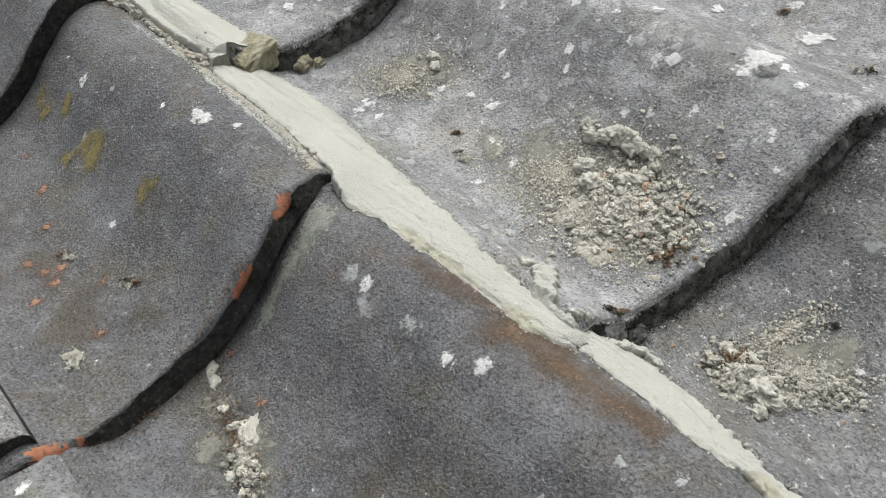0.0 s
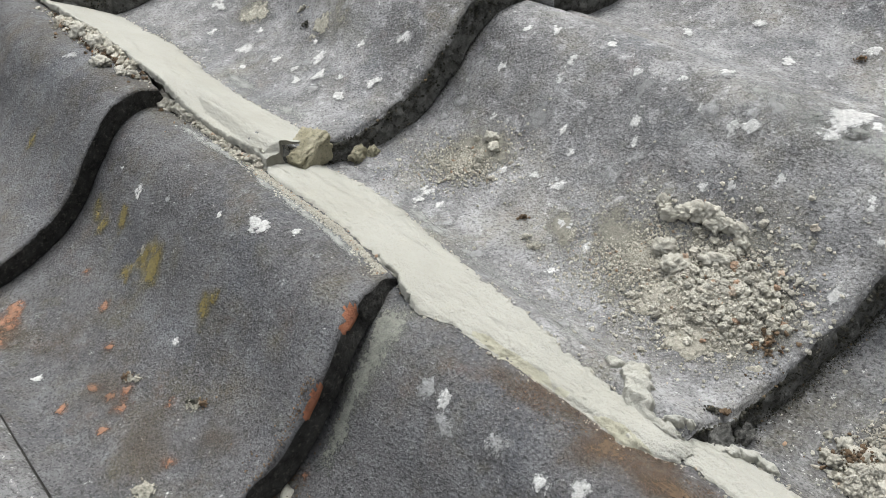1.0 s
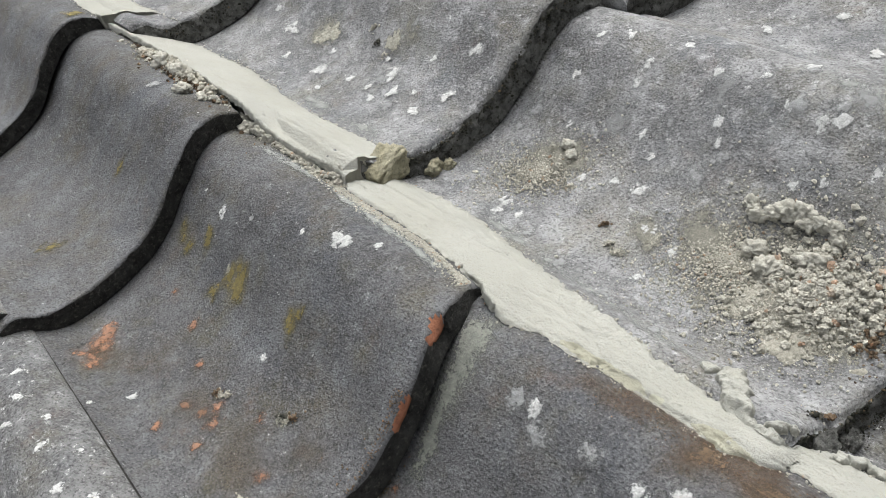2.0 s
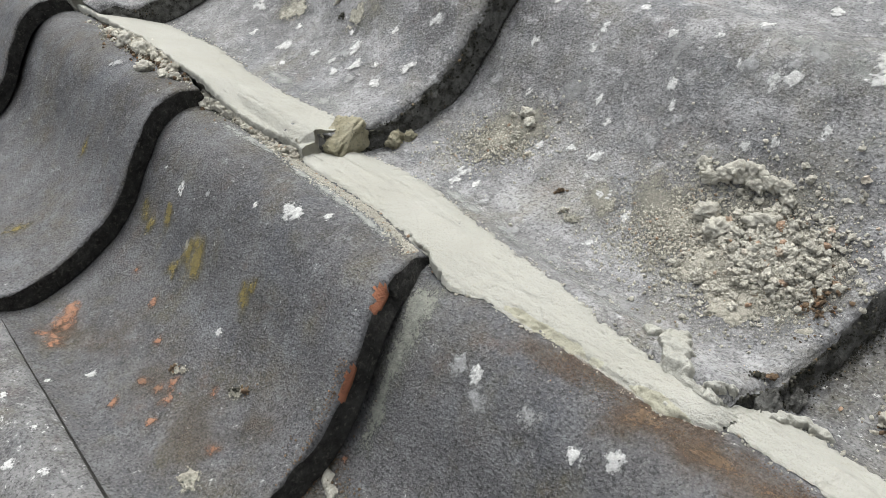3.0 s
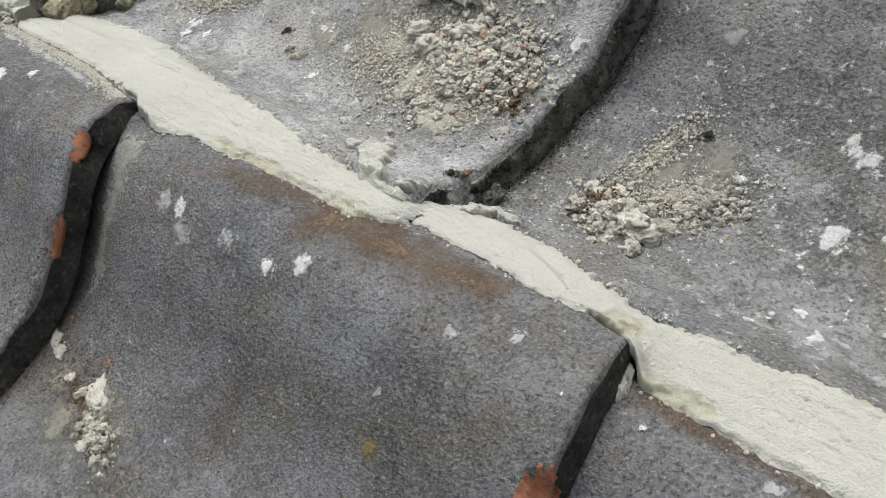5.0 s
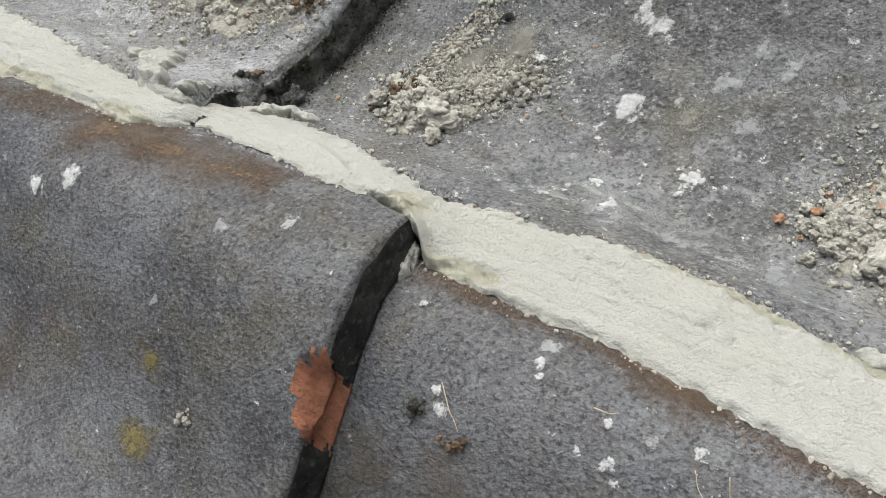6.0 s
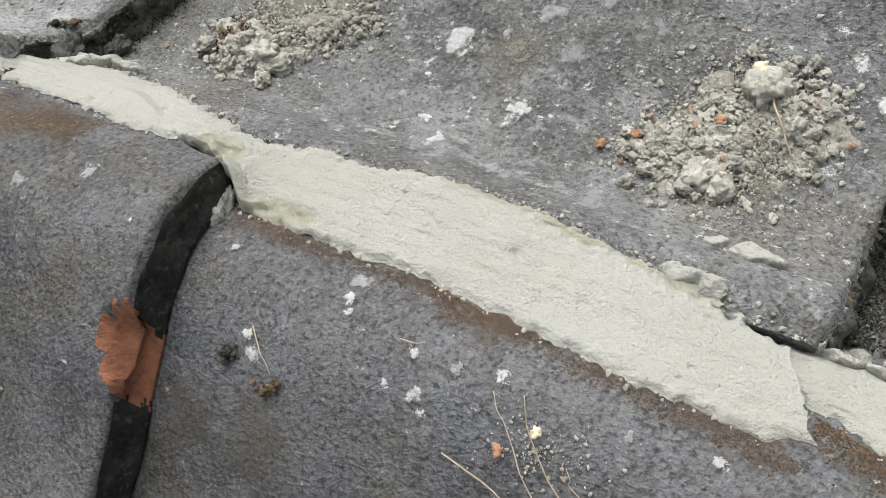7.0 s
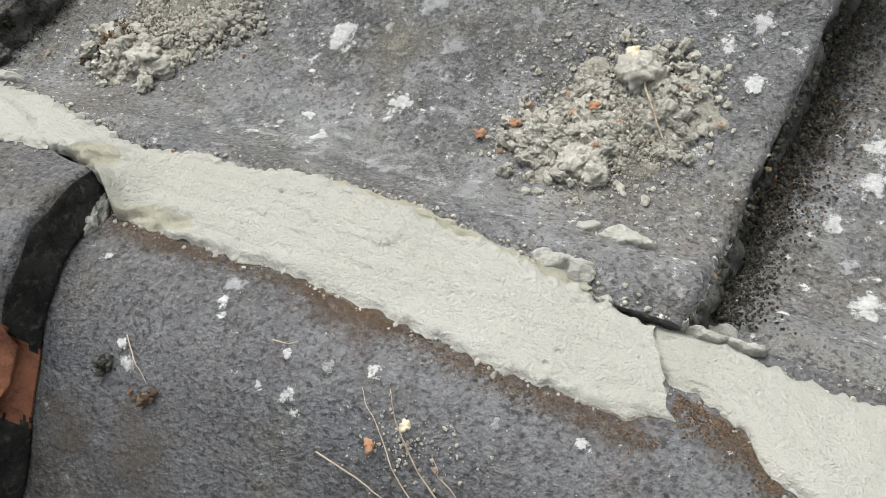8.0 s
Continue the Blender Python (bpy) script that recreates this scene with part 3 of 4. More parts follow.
def fillet(parent, u0, u1, left, right, kl, kr, lift=(0.001, 0.001), crown=0.002, seed=0, material=MORTAR, name="fillet", ends=(0.0, 0.0), label="", feather=0.0032, scars=(), slant=0.0):
    lefts = kl if isinstance(kl, tuple) else (kl, kl, u0, u1)
    nu, nv = int((u1 - u0) / 0.0006) + 2, 64
    s = np.linspace(0, 1, nv)
    u = np.linspace(u0, u1, nu)
    vl, vr = left(u), right(u)
    vl0, vr0 = vl[:, None], vr[:, None]
    vl = vl + 0.0011 * fbm(u * 60, 0 * u + 1, seed, 3) + 0.0018 * fbm(u * 320, 0 * u + 1, seed, 3)
    vr = vr + 0.0024 * fbm(u * 70, 0 * u + 7, seed + 1, 3) + 0.0024 * fbm(u * 320, 0 * u + 7, seed + 1, 3)
    U, Sx = np.meshgrid(u, s, indexing="ij")
    rng = np.random.default_rng(seed + 300)
    for i in rng.integers(0, nu, int((u1 - u0) * 1300)):
        side, off = (vl, -1) if rng.uniform() < 0.5 else (vr, 1)
        rim_crumbs.append((float(u[i]), float(side[i]) + off * (abs(rng.normal(0, 0.0018)) - 0.0008), 0.0002 + 0.0008 * rng.uniform() ** 3))
    jag = 0.004 * fbm(s * 5, 0 * s, seed + 5, 3)
    U = u0 + (U - u0) * (1 - slant * Sx)
    U = U + jag[None] * np.clip(1 - np.minimum(U - u0, u1 - U) / 0.02, 0, 1)
    V = vl0 * (1 - Sx) + vr0 * Sx + (vl[:, None] - vl0) * np.clip(1 - 6 * Sx, 0, 1) + (vr[:, None] - vr0) * np.clip(6 * Sx - 5, 0, 1)
    W = joint_height(U, vl0 + 0 * Sx, vr0 + 0 * Sx, lefts, kr, lift[0], lift[1], Sx)
    for c, k in {(0, lefts[0]), (0, lefts[1]), (1, kr)}:
        under, x, y = tile_w(c, k, U, V)
        past = y - (spare(x) if c == 0 else 0)
        fall = 1.1 * np.maximum(past, 0) + 1.3 * np.maximum(x, 0)
        W = np.where((fall < 0.02) & (y >= -0.225), np.maximum(W, under + 0.0006 - fall), W)
    W = W + crown * 4 * Sx * (1 - Sx) + 0.0007 * fbm(U * 22, V * 60, seed + 2, 3) + 0.0004 * fbm(U * 90, V * 260, seed + 3, 4) * (0.4 + 0.9 * np.clip(fbm(U * 25, V * 25, seed + 6, 2) + 0.3, 0, 1))
    W = W + 0.0004 * fbm(U * 330, V * 330, seed + 11, 3) + 0.0005 * fbm(U * 18, V * 420, seed + 14, 3)
    # strokes of the trowel: thin overlapping layers with ragged lips, and a few pits
    for _ in range(int((u1 - u0) * 42)):
        pu, ps = rng.uniform(u0, u1), rng.uniform(0.0, 1.0)
        long, wide = rng.uniform(0.012, 0.045), rng.uniform(0.005, 0.014)
        off = (V - (vl0 * (1 - ps) + vr0 * ps) + 0.12 * (U - pu)) / wide
        d = 1 - np.hypot((U - pu) / long, off) + 0.35 * fbm(U * 90, V * 90, seed + int(pu * 9000), 4)
        W = W + rng.uniform(0.0002, 0.0006) * np.clip(d * wide / 0.0010, 0, 1) * np.clip(1.3 - 0.9 * d, 0.2, 1)
    for _ in range(int((u1 - u0) * 60)):
        pu, ps, pr = rng.uniform(u0, u1), rng.uniform(0.1, 0.9), rng.uniform(0.0005, 0.0013)
        W = W - 0.0011 * np.exp(-(((U - pu) / pr / 1.6) ** 2) - ((V - (vl0 * (1 - ps) + vr0 * ps)) / pr) ** 2)
    scar = np.zeros(U.shape)
    for cu, cv, ru, rv in scars:
        scar = np.maximum(scar, np.clip(1.2 - np.hypot((U - cu) / ru, (V - cv) / rv) + 0.5 * fbm(U * 120, V * 120, seed + 20, 3), 0, 1))
    W = W + scar * (0.0030 * fbm(U * 260, V * 260, seed + 21, 3) - 0.0014)
    W = W + 0.0014 * fbm(U * 420, V * 420, seed + 22, 2) * np.clip(1 - np.minimum(Sx, 1 - Sx) * (vr - vl)[:, None] / 0.005, 0, 1)
    rim = np.minimum(Sx, 1 - Sx) * (vr - vl)[:, None] + 0.0010 * fbm(U * 160, V * 160, seed + 12, 3)
    under = np.maximum(tops(U, V, (0, 1)) + 0.0003, W - 0.007)
    share = np.clip(rim / feather, 0, 1)
    share = share * (2 - share)
    W = under + (W - under) * share
    W = W - (np.clip(1 - (U - u0) / 0.01, 0, 1) ** 2 * ends[0] + np.clip(1 - (u1 - U) / 0.01, 0, 1) ** 2 * ends[1])
    P = np.stack([U, V, W], -1)
    # a skirt all round, down into the joint
    low = P.copy()
    low[..., 2] -= 0.022
    ring = [(i, 0) for i in range(nu)] + [(nu - 1, j) for j in range(1, nv)] + [(i, nv - 1) for i in range(nu - 2, -1, -1)] + [(0, j) for j in range(nv - 2, 0, -1)]
    verts = list(P.reshape(-1, 3))
    faces = [tuple(q) for q in grid_faces(nu, nv)]
    start = len(verts)
    verts += [low[i, j] for i, j in ring]
    m = len(ring)
    for a in range(m):
        b = (a + 1) % m
        ia, ib = ring[a][0] * nv + ring[a][1], ring[b][0] * nv + ring[b][1]
        faces.append((ia, start + a, start + b, ib))
    index = np.zeros(len(faces), int)
    flat = grid_faces(nu, nv)
    index[: len(flat)] = scar.ravel()[flat].mean(1) > 0.3
    me = mesh(name, verts, faces, [material, SMEAR], index)
    return part(name, me, parent, (0, 0, 0), label)


rim_crumbs = []
joint = thing("mortar_joint", (0, 0, 0), "freshly trowelled pale mortar filling the joint between two pantile columns", "mortar")
fillet(joint, -0.90, -0.565, along([(-900, 45), (-591, 26), (-534, 25)]), along([(-900, 100), (-637, 78), (-546, 78)]), -2, -2, seed=2)
fillet(joint, -0.57, -0.152, along([(-570, 28), (-430, 30), (-310, 20), (-290, 19), (-222, 14), (-167, 17), (-146, 14)]), along([(-570, 78), (-423, 77), (-374, 75), (-290, 64), (-238, 61), (-197, 62), (-150, 62)]), (-1, 0, -0.295, -0.235), -1, lift=(0.008, -0.0005), crown=0.001, seed=4, feather=0.0035, slant=0.02)
fillet(joint, -0.160, 0.176, along([(-160, 14), (-121, 9), (-87, 9), (-59, 7), (-29, 3), (-4, -2), (8, -8), (26, -12), (46, -5), (76, -7), (97, -5), (129, -5), (151, -9), (176, 2)]), along([(-150, 52), (-111, 55), (-66, 53), (-16, 41), (25, 33), (53, 29), (77, 24), (105, 19), (124, 17), (176, 14)]), (0, 1, -0.004, 0.035), 0, lift=(0.002, 0.001), crown=0.0008, seed=6, scars=[(0.085, -0.003, 0.030, 0.004), (0.150, -0.004, 0.016, 0.005)], ends=(0.0, 0.005))
fillet(joint, 0.166, 0.463, along([(166, 6), (192, 4), (217, 2), (240, -1), (268, 1), (279, -3), (285, -9), (291, -14), (312, -16), (355, -17), (386, -22), (424, -29), (452, -32), (463, -28)]), along([(166, 14), (175, 31), (196, 33), (218, 31), (247, 24), (271, 17), (317, 17), (344, 20), (376, 17), (397, 12), (422, 8), (434, 5), (446, 2.5), (463, -1)]), (1, 2, 0.270, 0.296), 1, lift=(0.002, 0.0015), crown=0.0008, seed=8, feather=0.0035, scars=[(0.274, 0.004, 0.009, 0.008), (0.300, -0.011, 0.016, 0.0045)], slant=0.03)
fillet(joint, 0.345, 0.437, along([(345, 12), (376, 9), (405, 3), (437, 0)]), along([(345, 21), (363, 20), (387, 15), (405, 11), (422, 9), (437, 6)]), 2, 1, lift=(0.006, 0.0015), crown=0.0, seed=18, ends=(0.001, 0.0), feather=0.003, material=SMEAR, label="yellowish smear of older mortar")
fillet(joint, 0.425, 0.80, along([(425, -6), (440, -10), (456, -16), (470, -20), (480, -25), (486, -33), (500, -42), (800, -50)]), along([(425, 0), (440, 0), (456, 0), (469, 2), (484, -1), (502, -8), (800, -20)]), 2, 2, lift=(0.001, 0.006), crown=0.002, seed=9)


# ---- loose debris ----
def ico(level):
    bm = bmesh.new()
    bmesh.ops.create_icosphere(bm, subdivisions=level, radius=1)
    v = np.array([q.co[:] for q in bm.verts])
    f = np.array([[q.index for q in p.verts] for p in bm.faces])
    bm.free()
    return v, f


ICO = {1: ico(1), 2: ico(2), 3: ico(4), 4: ico(5)}


SHAPES = {}


def shape(level, rough, i):
    """One of a few dozen uneven stones of radius 1."""
    key = level, rough, i
    if key not in SHAPES:
        v, f = ICO[level]
        s = 37 * i + 5
        SHAPES[key] = v * np.array([1 + 0.75 * rough * noise.fractal(Vector(q) * 1.5 + Vector((s, 0, 0)), 0.45, 2.2, 4) for q in v])[:, None], f
    return SHAPES[key]


def stone(rng, r, level, rough=0.35, flat=0.75):
    v, f = shape(level, rough, int(rng.integers(0, 28)))
    v = v * (r * np.array([rng.uniform(0.75, 1.35), rng.uniform(0.75, 1.2), flat * rng.uniform(0.8, 1.2)]))
    a, b = rng.uniform(0, 6.28), rng.uniform(-0.5, 0.5)
    ca_, sa_, cb, sb = math.cos(a), math.sin(a), math.cos(b), math.sin(b)
    return v @ np.array([[ca_, sa_, 0], [-sa_ * cb, ca_ * cb, sb], [sa_ * sb, -ca_ * sb, cb]]), f


def scatter(name, rows, material, level, seed, rough=0.35, origin=(0, 0, 0)):
    """Many stones, (u, v, w, r) each, joined into one mesh."""
    rng = np.random.default_rng(seed)
    V, F, n = [], [], 0
    for u, v, w, r in rows:
        a, f = stone(rng, r, level if r > 0.0008 else 1, rough)
        V.append(a + np.array([u - origin[0], v - origin[1], w - origin[2]])), F.append(f + n)
        n += len(a)
    return mesh(name, np.concatenate(V), np.concatenate(F), [material], smooth=False)


PEBBLE = {}


def pebble(material, i):
    """One of eight crumb shapes, 2 mm in radius."""
    key = material.name, i % 8
    if key not in PEBBLE:
        v, f = stone(np.random.default_rng(900 + i % 8), 1.0, 3, 0.75, 0.85)
        PEBBLE[key] = mesh("crumb", 0.002 * v, f, [material])
    return PEBBLE[key]


def heap(u, v, ru, rv, turn, height, count, sizes, seed, spread=0.55):
    """Places of the crumbs of a heap: (u, v, w, r)."""
    rng = np.random.default_rng(seed)
    a, d = rng.uniform(0, 6.283, count), np.abs(rng.normal(0, spread, count))
    p, q = d * np.cos(a) * ru, d * np.sin(a) * rv
    x, y = u + p * math.cos(turn) - q * math.sin(turn), v + p * math.sin(turn) + q * math.cos(turn)
    r = sizes[0] + (sizes[1] * 1.25 - sizes[0]) * rng.uniform(0, 1, count) ** 3.5
    w = tops(x, y) + r * 0.45 + rng.uniform(0, 1, count) * np.maximum(0.0, 1 - d * d) * height
    return list(zip(x.tolist(), y.tolist(), w.tolist(), r.tolist()))


def bed(u, v, ru, rv, turn, height, seed, at):
    """The packed fines of a heap: an uneven low mound that thins out to nothing."""
    n = 110
    a = np.linspace(-1.5, 1.5, n)
    P, Q = np.meshgrid(a, a, indexing="ij")
    U, V = u + P * ru * math.cos(turn) - Q * rv * math.sin(turn), v + P * ru * math.sin(turn) + Q * rv * math.cos(turn)
    rise = np.clip(1.0 - np.hypot(P, Q) + 0.9 * fbm(P * 1.6, Q * 1.6, seed, 4), 0, 1)
    W = tops(U, V) - 0.0009 + 0.0012 * np.clip(rise * 5, 0, 1) + height * rise * (0.75 + 0.5 * fbm(P * 5, Q * 5, seed + 1, 3)) + 0.0011 * fbm(U * 420, V * 420, seed + 2, 3) * np.clip(rise * 4, 0, 1)
    f = grid_faces(n, n)
    f = f[rise.ravel()[f].max(1) > 0]
    used, inverse = np.unique(f, return_inverse=True)
    return mesh("bed", np.stack([U, V, W], -1).reshape(-1, 3)[used] - np.array(at), inverse.reshape(-1, 4)[:, ::-1], [BED])


def heap_at(place, r, seed):
    rng = np.random.default_rng(seed)
    return [(place[0] + rng.normal(0, 0.6) * r, place[1] + rng.normal(0, 0.6) * r, place[2] + rng.uniform(0, 0.5) * r, rng.uniform(0.3, 0.7) * r) for _ in range(9)]


def lump(parent, u, v, r, seed, material=CRUMB, label="", stretch=(1, 1, 0.7), name="lump", base=(0, 0, 0), turn=0.0, sink=0.3, square=1.0):
    """A single knobbly lump of mortar resting on the tile."""
    vv, f = ICO[3]
    o = Vector((seed * 1.7, seed * 0.9, 3.0))
    k = np.array([1 + 0.46 * noise.fractal(Vector(q) * 1.3 + o, 0.45, 2.1, 6) for q in vv])
    p = np.sign(vv) * np.abs(vv) ** square * k[:, None] * r * np.array(stretch)
    c, s = math.cos(turn), math.sin(turn)
    p = np.stack([p[:, 0] * c - p[:, 1] * s, p[:, 0] * s + p[:, 1] * c, p[:, 2]], -1)
    p = p + np.array([u, v, on_roof(u, v)[0] + r * stretch[2] * (1 - sink)]) - np.array(base)
    return part(name, mesh(name, p, f, [material]), parent, (0, 0, 0), label)


def block(parent, at, half, turn, seed, material, base):
    """A squarish broken block of mortar with worn edges."""
    n = 22
    a = np.linspace(-1, 1, n)
    S, T = np.meshgrid(a, a, indexing="ij")
    one = np.ones_like(S)
    verts, faces = [], []
    for i, (x, y, z) in enumerate([(S, T, one), (T, S, -one), (one, S, T), (-one, T, S), (T, one, S), (S, -one, T)]):
        p = np.stack([x, y, z], -1).reshape(-1, 3)
        p = p / (np.abs(p) ** 7).sum(1, keepdims=True) ** (1 / 7)
        k = np.array([noise.fractal(Vector(q) * 1.6 + Vector((seed, 0, 0)), 0.5, 2.1, 5) for q in p])
        verts.append(p * np.array(half) + p * (0.0022 * k)[:, None])
        faces.append(grid_faces(n, n, i * n * n))
    p, faces = np.concatenate(verts), np.concatenate(faces)
    _, first, same = np.unique(np.round(p, 6), axis=0, return_index=True, return_inverse=True)
    p, faces = p[first], same.ravel()[faces]
    c, s = math.cos(turn), math.sin(turn)
    p = np.stack([p[:, 0] * c - p[:, 1] * s, p[:, 0] * s + p[:, 1] * c, p[:, 2]], -1) + np.array(at) - np.array(base)
    return part("block", mesh("block", p, faces, [material]), parent)


def debris_pile(label, u, v, specs, lumps, seed, beds=()):
    base = (u, v, on_roof(u, v)[0])
    pile = thing("debris_pile", base, label, "debris", group="piles of mortar crumbs on the tiles")
    rng = np.random.default_rng(seed)
    for i, row in enumerate(beds):
        tagged(part("bed", bed(*row, seed * 7 + i, base), pile), kind="stuff")
    for i, (name, rows, material, level) in enumerate(specs):
        if name == "rubble":
            rows = sorted(rows, key=lambda q: -q[3])
            for j, (cu, cv, cw, r) in enumerate(rows[:60]):
                c = part("crumb", pebble(material, j), pile, Vector((cu, cv, cw)) - Vector(base))
                c.scale, c.rotation_euler = (r / 0.002,) * 3, (rng.uniform(-0.6, 0.6), rng.uniform(-0.6, 0.6), rng.uniform(0, 6))
            rows = rows[60:]
        if rows:
            tagged(part(name, scatter(name, rows, material, level, seed + i, 0.9, base), pile), kind="stuff")
    for i, (lu, lv, r, stretch, turn) in enumerate(lumps):
        lump(pile, lu, lv, r, seed * 10 + i, LUMP, stretch=stretch, base=base, turn=turn)
    return pile


debris_pile("pile of grey-beige mortar crumbs in the trough of a pantile", 0.135, 0.098, [
    ("rubble", heap(0.131, 0.104, 0.040, 0.038, 0.4, 0.007, 3800, (0.0004, 0.0018), 1, 0.52), CRUMB, 2),
    ("dust", heap(0.131, 0.104, 0.042, 0.040, 0.4, 0.006, 9000, (0.0002, 0.0006), 21, 0.5), DUST, 1),
    ("dust", heap(0.078, 0.106, 0.044, 0.034, 0.2, 0.0012, 9000, (0.0002, 0.0008), 23, 0.62), DUST, 1),
    ("grit", heap(0.112, 0.100, 0.058, 0.048, 0.4, 0.002, 4200, (0.0003, 0.0010), 2, 0.65), DUST, 1),
    ("soil", heap(0.165, 0.092, 0.014, 0.020, 0.4, 0.004, 130, (0.0005, 0.0014), 3), SOIL, 1),
], [(0.070, 0.141, 0.0036, (1, 1.2, 0.9), 0.5), (0.073, 0.137, 0.0034, (1.2, 0.9, 0.9), 0.5), (0.078, 0.135, 0.0042, (1.3, 0.9, 0.9), 0.2), (0.085, 0.138, 0.0048, (1.3, 1, 0.9), 0.5),
    (0.092, 0.142, 0.0052, (1.3, 1, 0.9), 0.3), (0.099, 0.143, 0.0052, (1.2, 1, 0.9), -0.2), (0.104, 0.139, 0.0048, (1.1, 1, 0.8), -0.6), (0.110, 0.141, 0.0042, (1.2, 0.9, 0.9), 0.1),
    (0.117, 0.141, 0.0042, (1.3, 0.9, 0.9), -0.2), (0.122, 0.137, 0.0040, (1.2, 0.8, 0.8), -0.6), (0.124, 0.132, 0.0032, (1.2, 0.8, 0.8), -1.0), (0.088, 0.116, 0.0055, (1.2, 1, 0.8), 0.3), (0.100, 0.108, 0.006, (1.2, 1, 0.8), 1.0), (0.118, 0.122, 0.0055, (1.7, 0.9, 0.8), 0.4)], 11, [(0.133, 0.104, 0.036, 0.032, 0.4, 0.0055)])
debris_pile("heap of crumbled mortar and brown roots under a tile tail", 0.240, 0.066, [
    ("rubble", heap(0.232, 0.063, 0.021, 0.013, 0.1, 0.006, 520, (0.0006, 0.0024), 4), CRUMB, 2),
    ("rubble", heap(0.262, 0.085, 0.020, 0.014, 0.5, 0.002, 700, (0.0003, 0.0013), 31), CRUMB, 2),
    ("grit", heap(0.252, 0.084, 0.034, 0.020, 0.5, 0.002, 3200, (0.0002, 0.0008), 5, 0.6), DUST, 1),
    ("grit", heap(0.233, 0.100, 0.010, 0.034, -0.3, 0.0022, 2600, (0.0002, 0.0009), 32, 0.6), DUST, 1),
    ("soil", heap(0.226, 0.068, 0.013, 0.012, 0.3, 0.007, 420, (0.0004, 0.0013), 6), SOIL, 1),
], [(0.243, 0.062, 0.0062, (1.3, 0.9, 0.75), 0.2), (0.251, 0.059, 0.0046, (1.2, 1.0, 0.7), 0.3), (0.222, 0.070, 0.0036, (1, 1.1, 0.9), 0.9), (0.216, 0.073, 0.0030, (1, 1.2, 0.9), 0.1), (0.226, 0.064, 0.0036, (1.1, 1, 0.8), 0.4),
    (0.234, 0.057, 0.0034, (1.1, 1, 0.8), 0.4), (0.228, 0.076, 0.0028, (1, 1, 0.9), 0.7), (0.236, 0.070, 0.0034, (1.1, 1, 0.9), 1.1)], 12, [(0.234, 0.064, 0.020, 0.013, 0.1, 0.0040)])
debris_pile("pile of mortar crumbs with dry leaves and a straw", 0.425, 0.072, [
    ("rubble", heap(0.420, 0.066, 0.017, 0.026, -0.2, 0.005, 1500, (0.0004, 0.0017), 7), CRUMB, 2),
    ("rubble", heap(0.440, 0.083, 0.016, 0.018, 0.3, 0.004, 1100, (0.0004, 0.0017), 8), CRUMB, 2),
    ("rubble", heap(0.404, 0.061, 0.015, 0.013, 0.2, 0.004, 900, (0.0004, 0.0018), 27), CRUMB, 2),
    ("dust", heap(0.428, 0.073, 0.020, 0.030, 0.1, 0.0045, 6000, (0.0002, 0.0006), 22, 0.5), DUST, 1),
    ("grit", heap(0.425, 0.078, 0.034, 0.030, 0.2, 0.002, 2600, (0.0003, 0.0009), 9, 0.6), DUST, 1),
], [(0.430, 0.090, 0.0060, (1.1, 1.0, 0.95), 0.4), (0.419, 0.053, 0.0062, (1.4, 0.8, 0.55), 0.9), (0.426, 0.049, 0.004, (1, 1, 0.8), 0.2), (0.441, 0.079, 0.0042, (1, 1, 0.9), 0.2), (0.438, 0.073, 0.003, (1, 1, 0.9), 0.2)], 13, [(0.420, 0.066, 0.020, 0.026, -0.2, 0.0035), (0.440, 0.083, 0.017, 0.018, 0.3, 0.003)])
debris_pile("thin scatter of mortar grit below a mossy tile tail", -0.075, 0.118, [
    ("grit", heap(-0.072, 0.112, 0.040, 0.024, 0.5, 0.0015, 5200, (0.0002, 0.0009), 14, 0.62), DUST, 1),
    ("rubble", heap(-0.070, 0.124, 0.026, 0.018, 0.6, 0.001, 30, (0.0008, 0.0018), 15), CRUMB, 2),
], [(-0.066, 0.137, 0.0042, (1.2, 1, 0.8), 0.2), (-0.058, 0.131, 0.004, (1, 1, 0.8), 0.2)], 14)
debris_pile("scatter of dark flakes and grit in a pantile trough", 0.078, -0.134, [
    ("grit", heap(0.062, -0.134, 0.058, 0.016, -0.30, 0.0015, 1500, (0.0002, 0.0007), 16, 0.6), SOIL, 1),
    ("rubble", heap(0.084, -0.142, 0.022, 0.009, -0.3, 0.003, 260, (0.0004, 0.0020), 17), DUST, 2),
], [(0.069, -0.128, 0.0062, (1.5, 0.8, 0.22), -0.7), (0.020, -0.119, 0.0042, (1.4, 0.7, 0.25), -0.6), (0.027, -0.122, 0.0036, (1.3, 0.8, 0.25), -0.4), (0.045, -0.128, 0.0032, (1, 0.8, 0.3), 0.3), (0.080, -0.148, 0.0032, (1, 0.8, 0.3), 0.3)], 15)
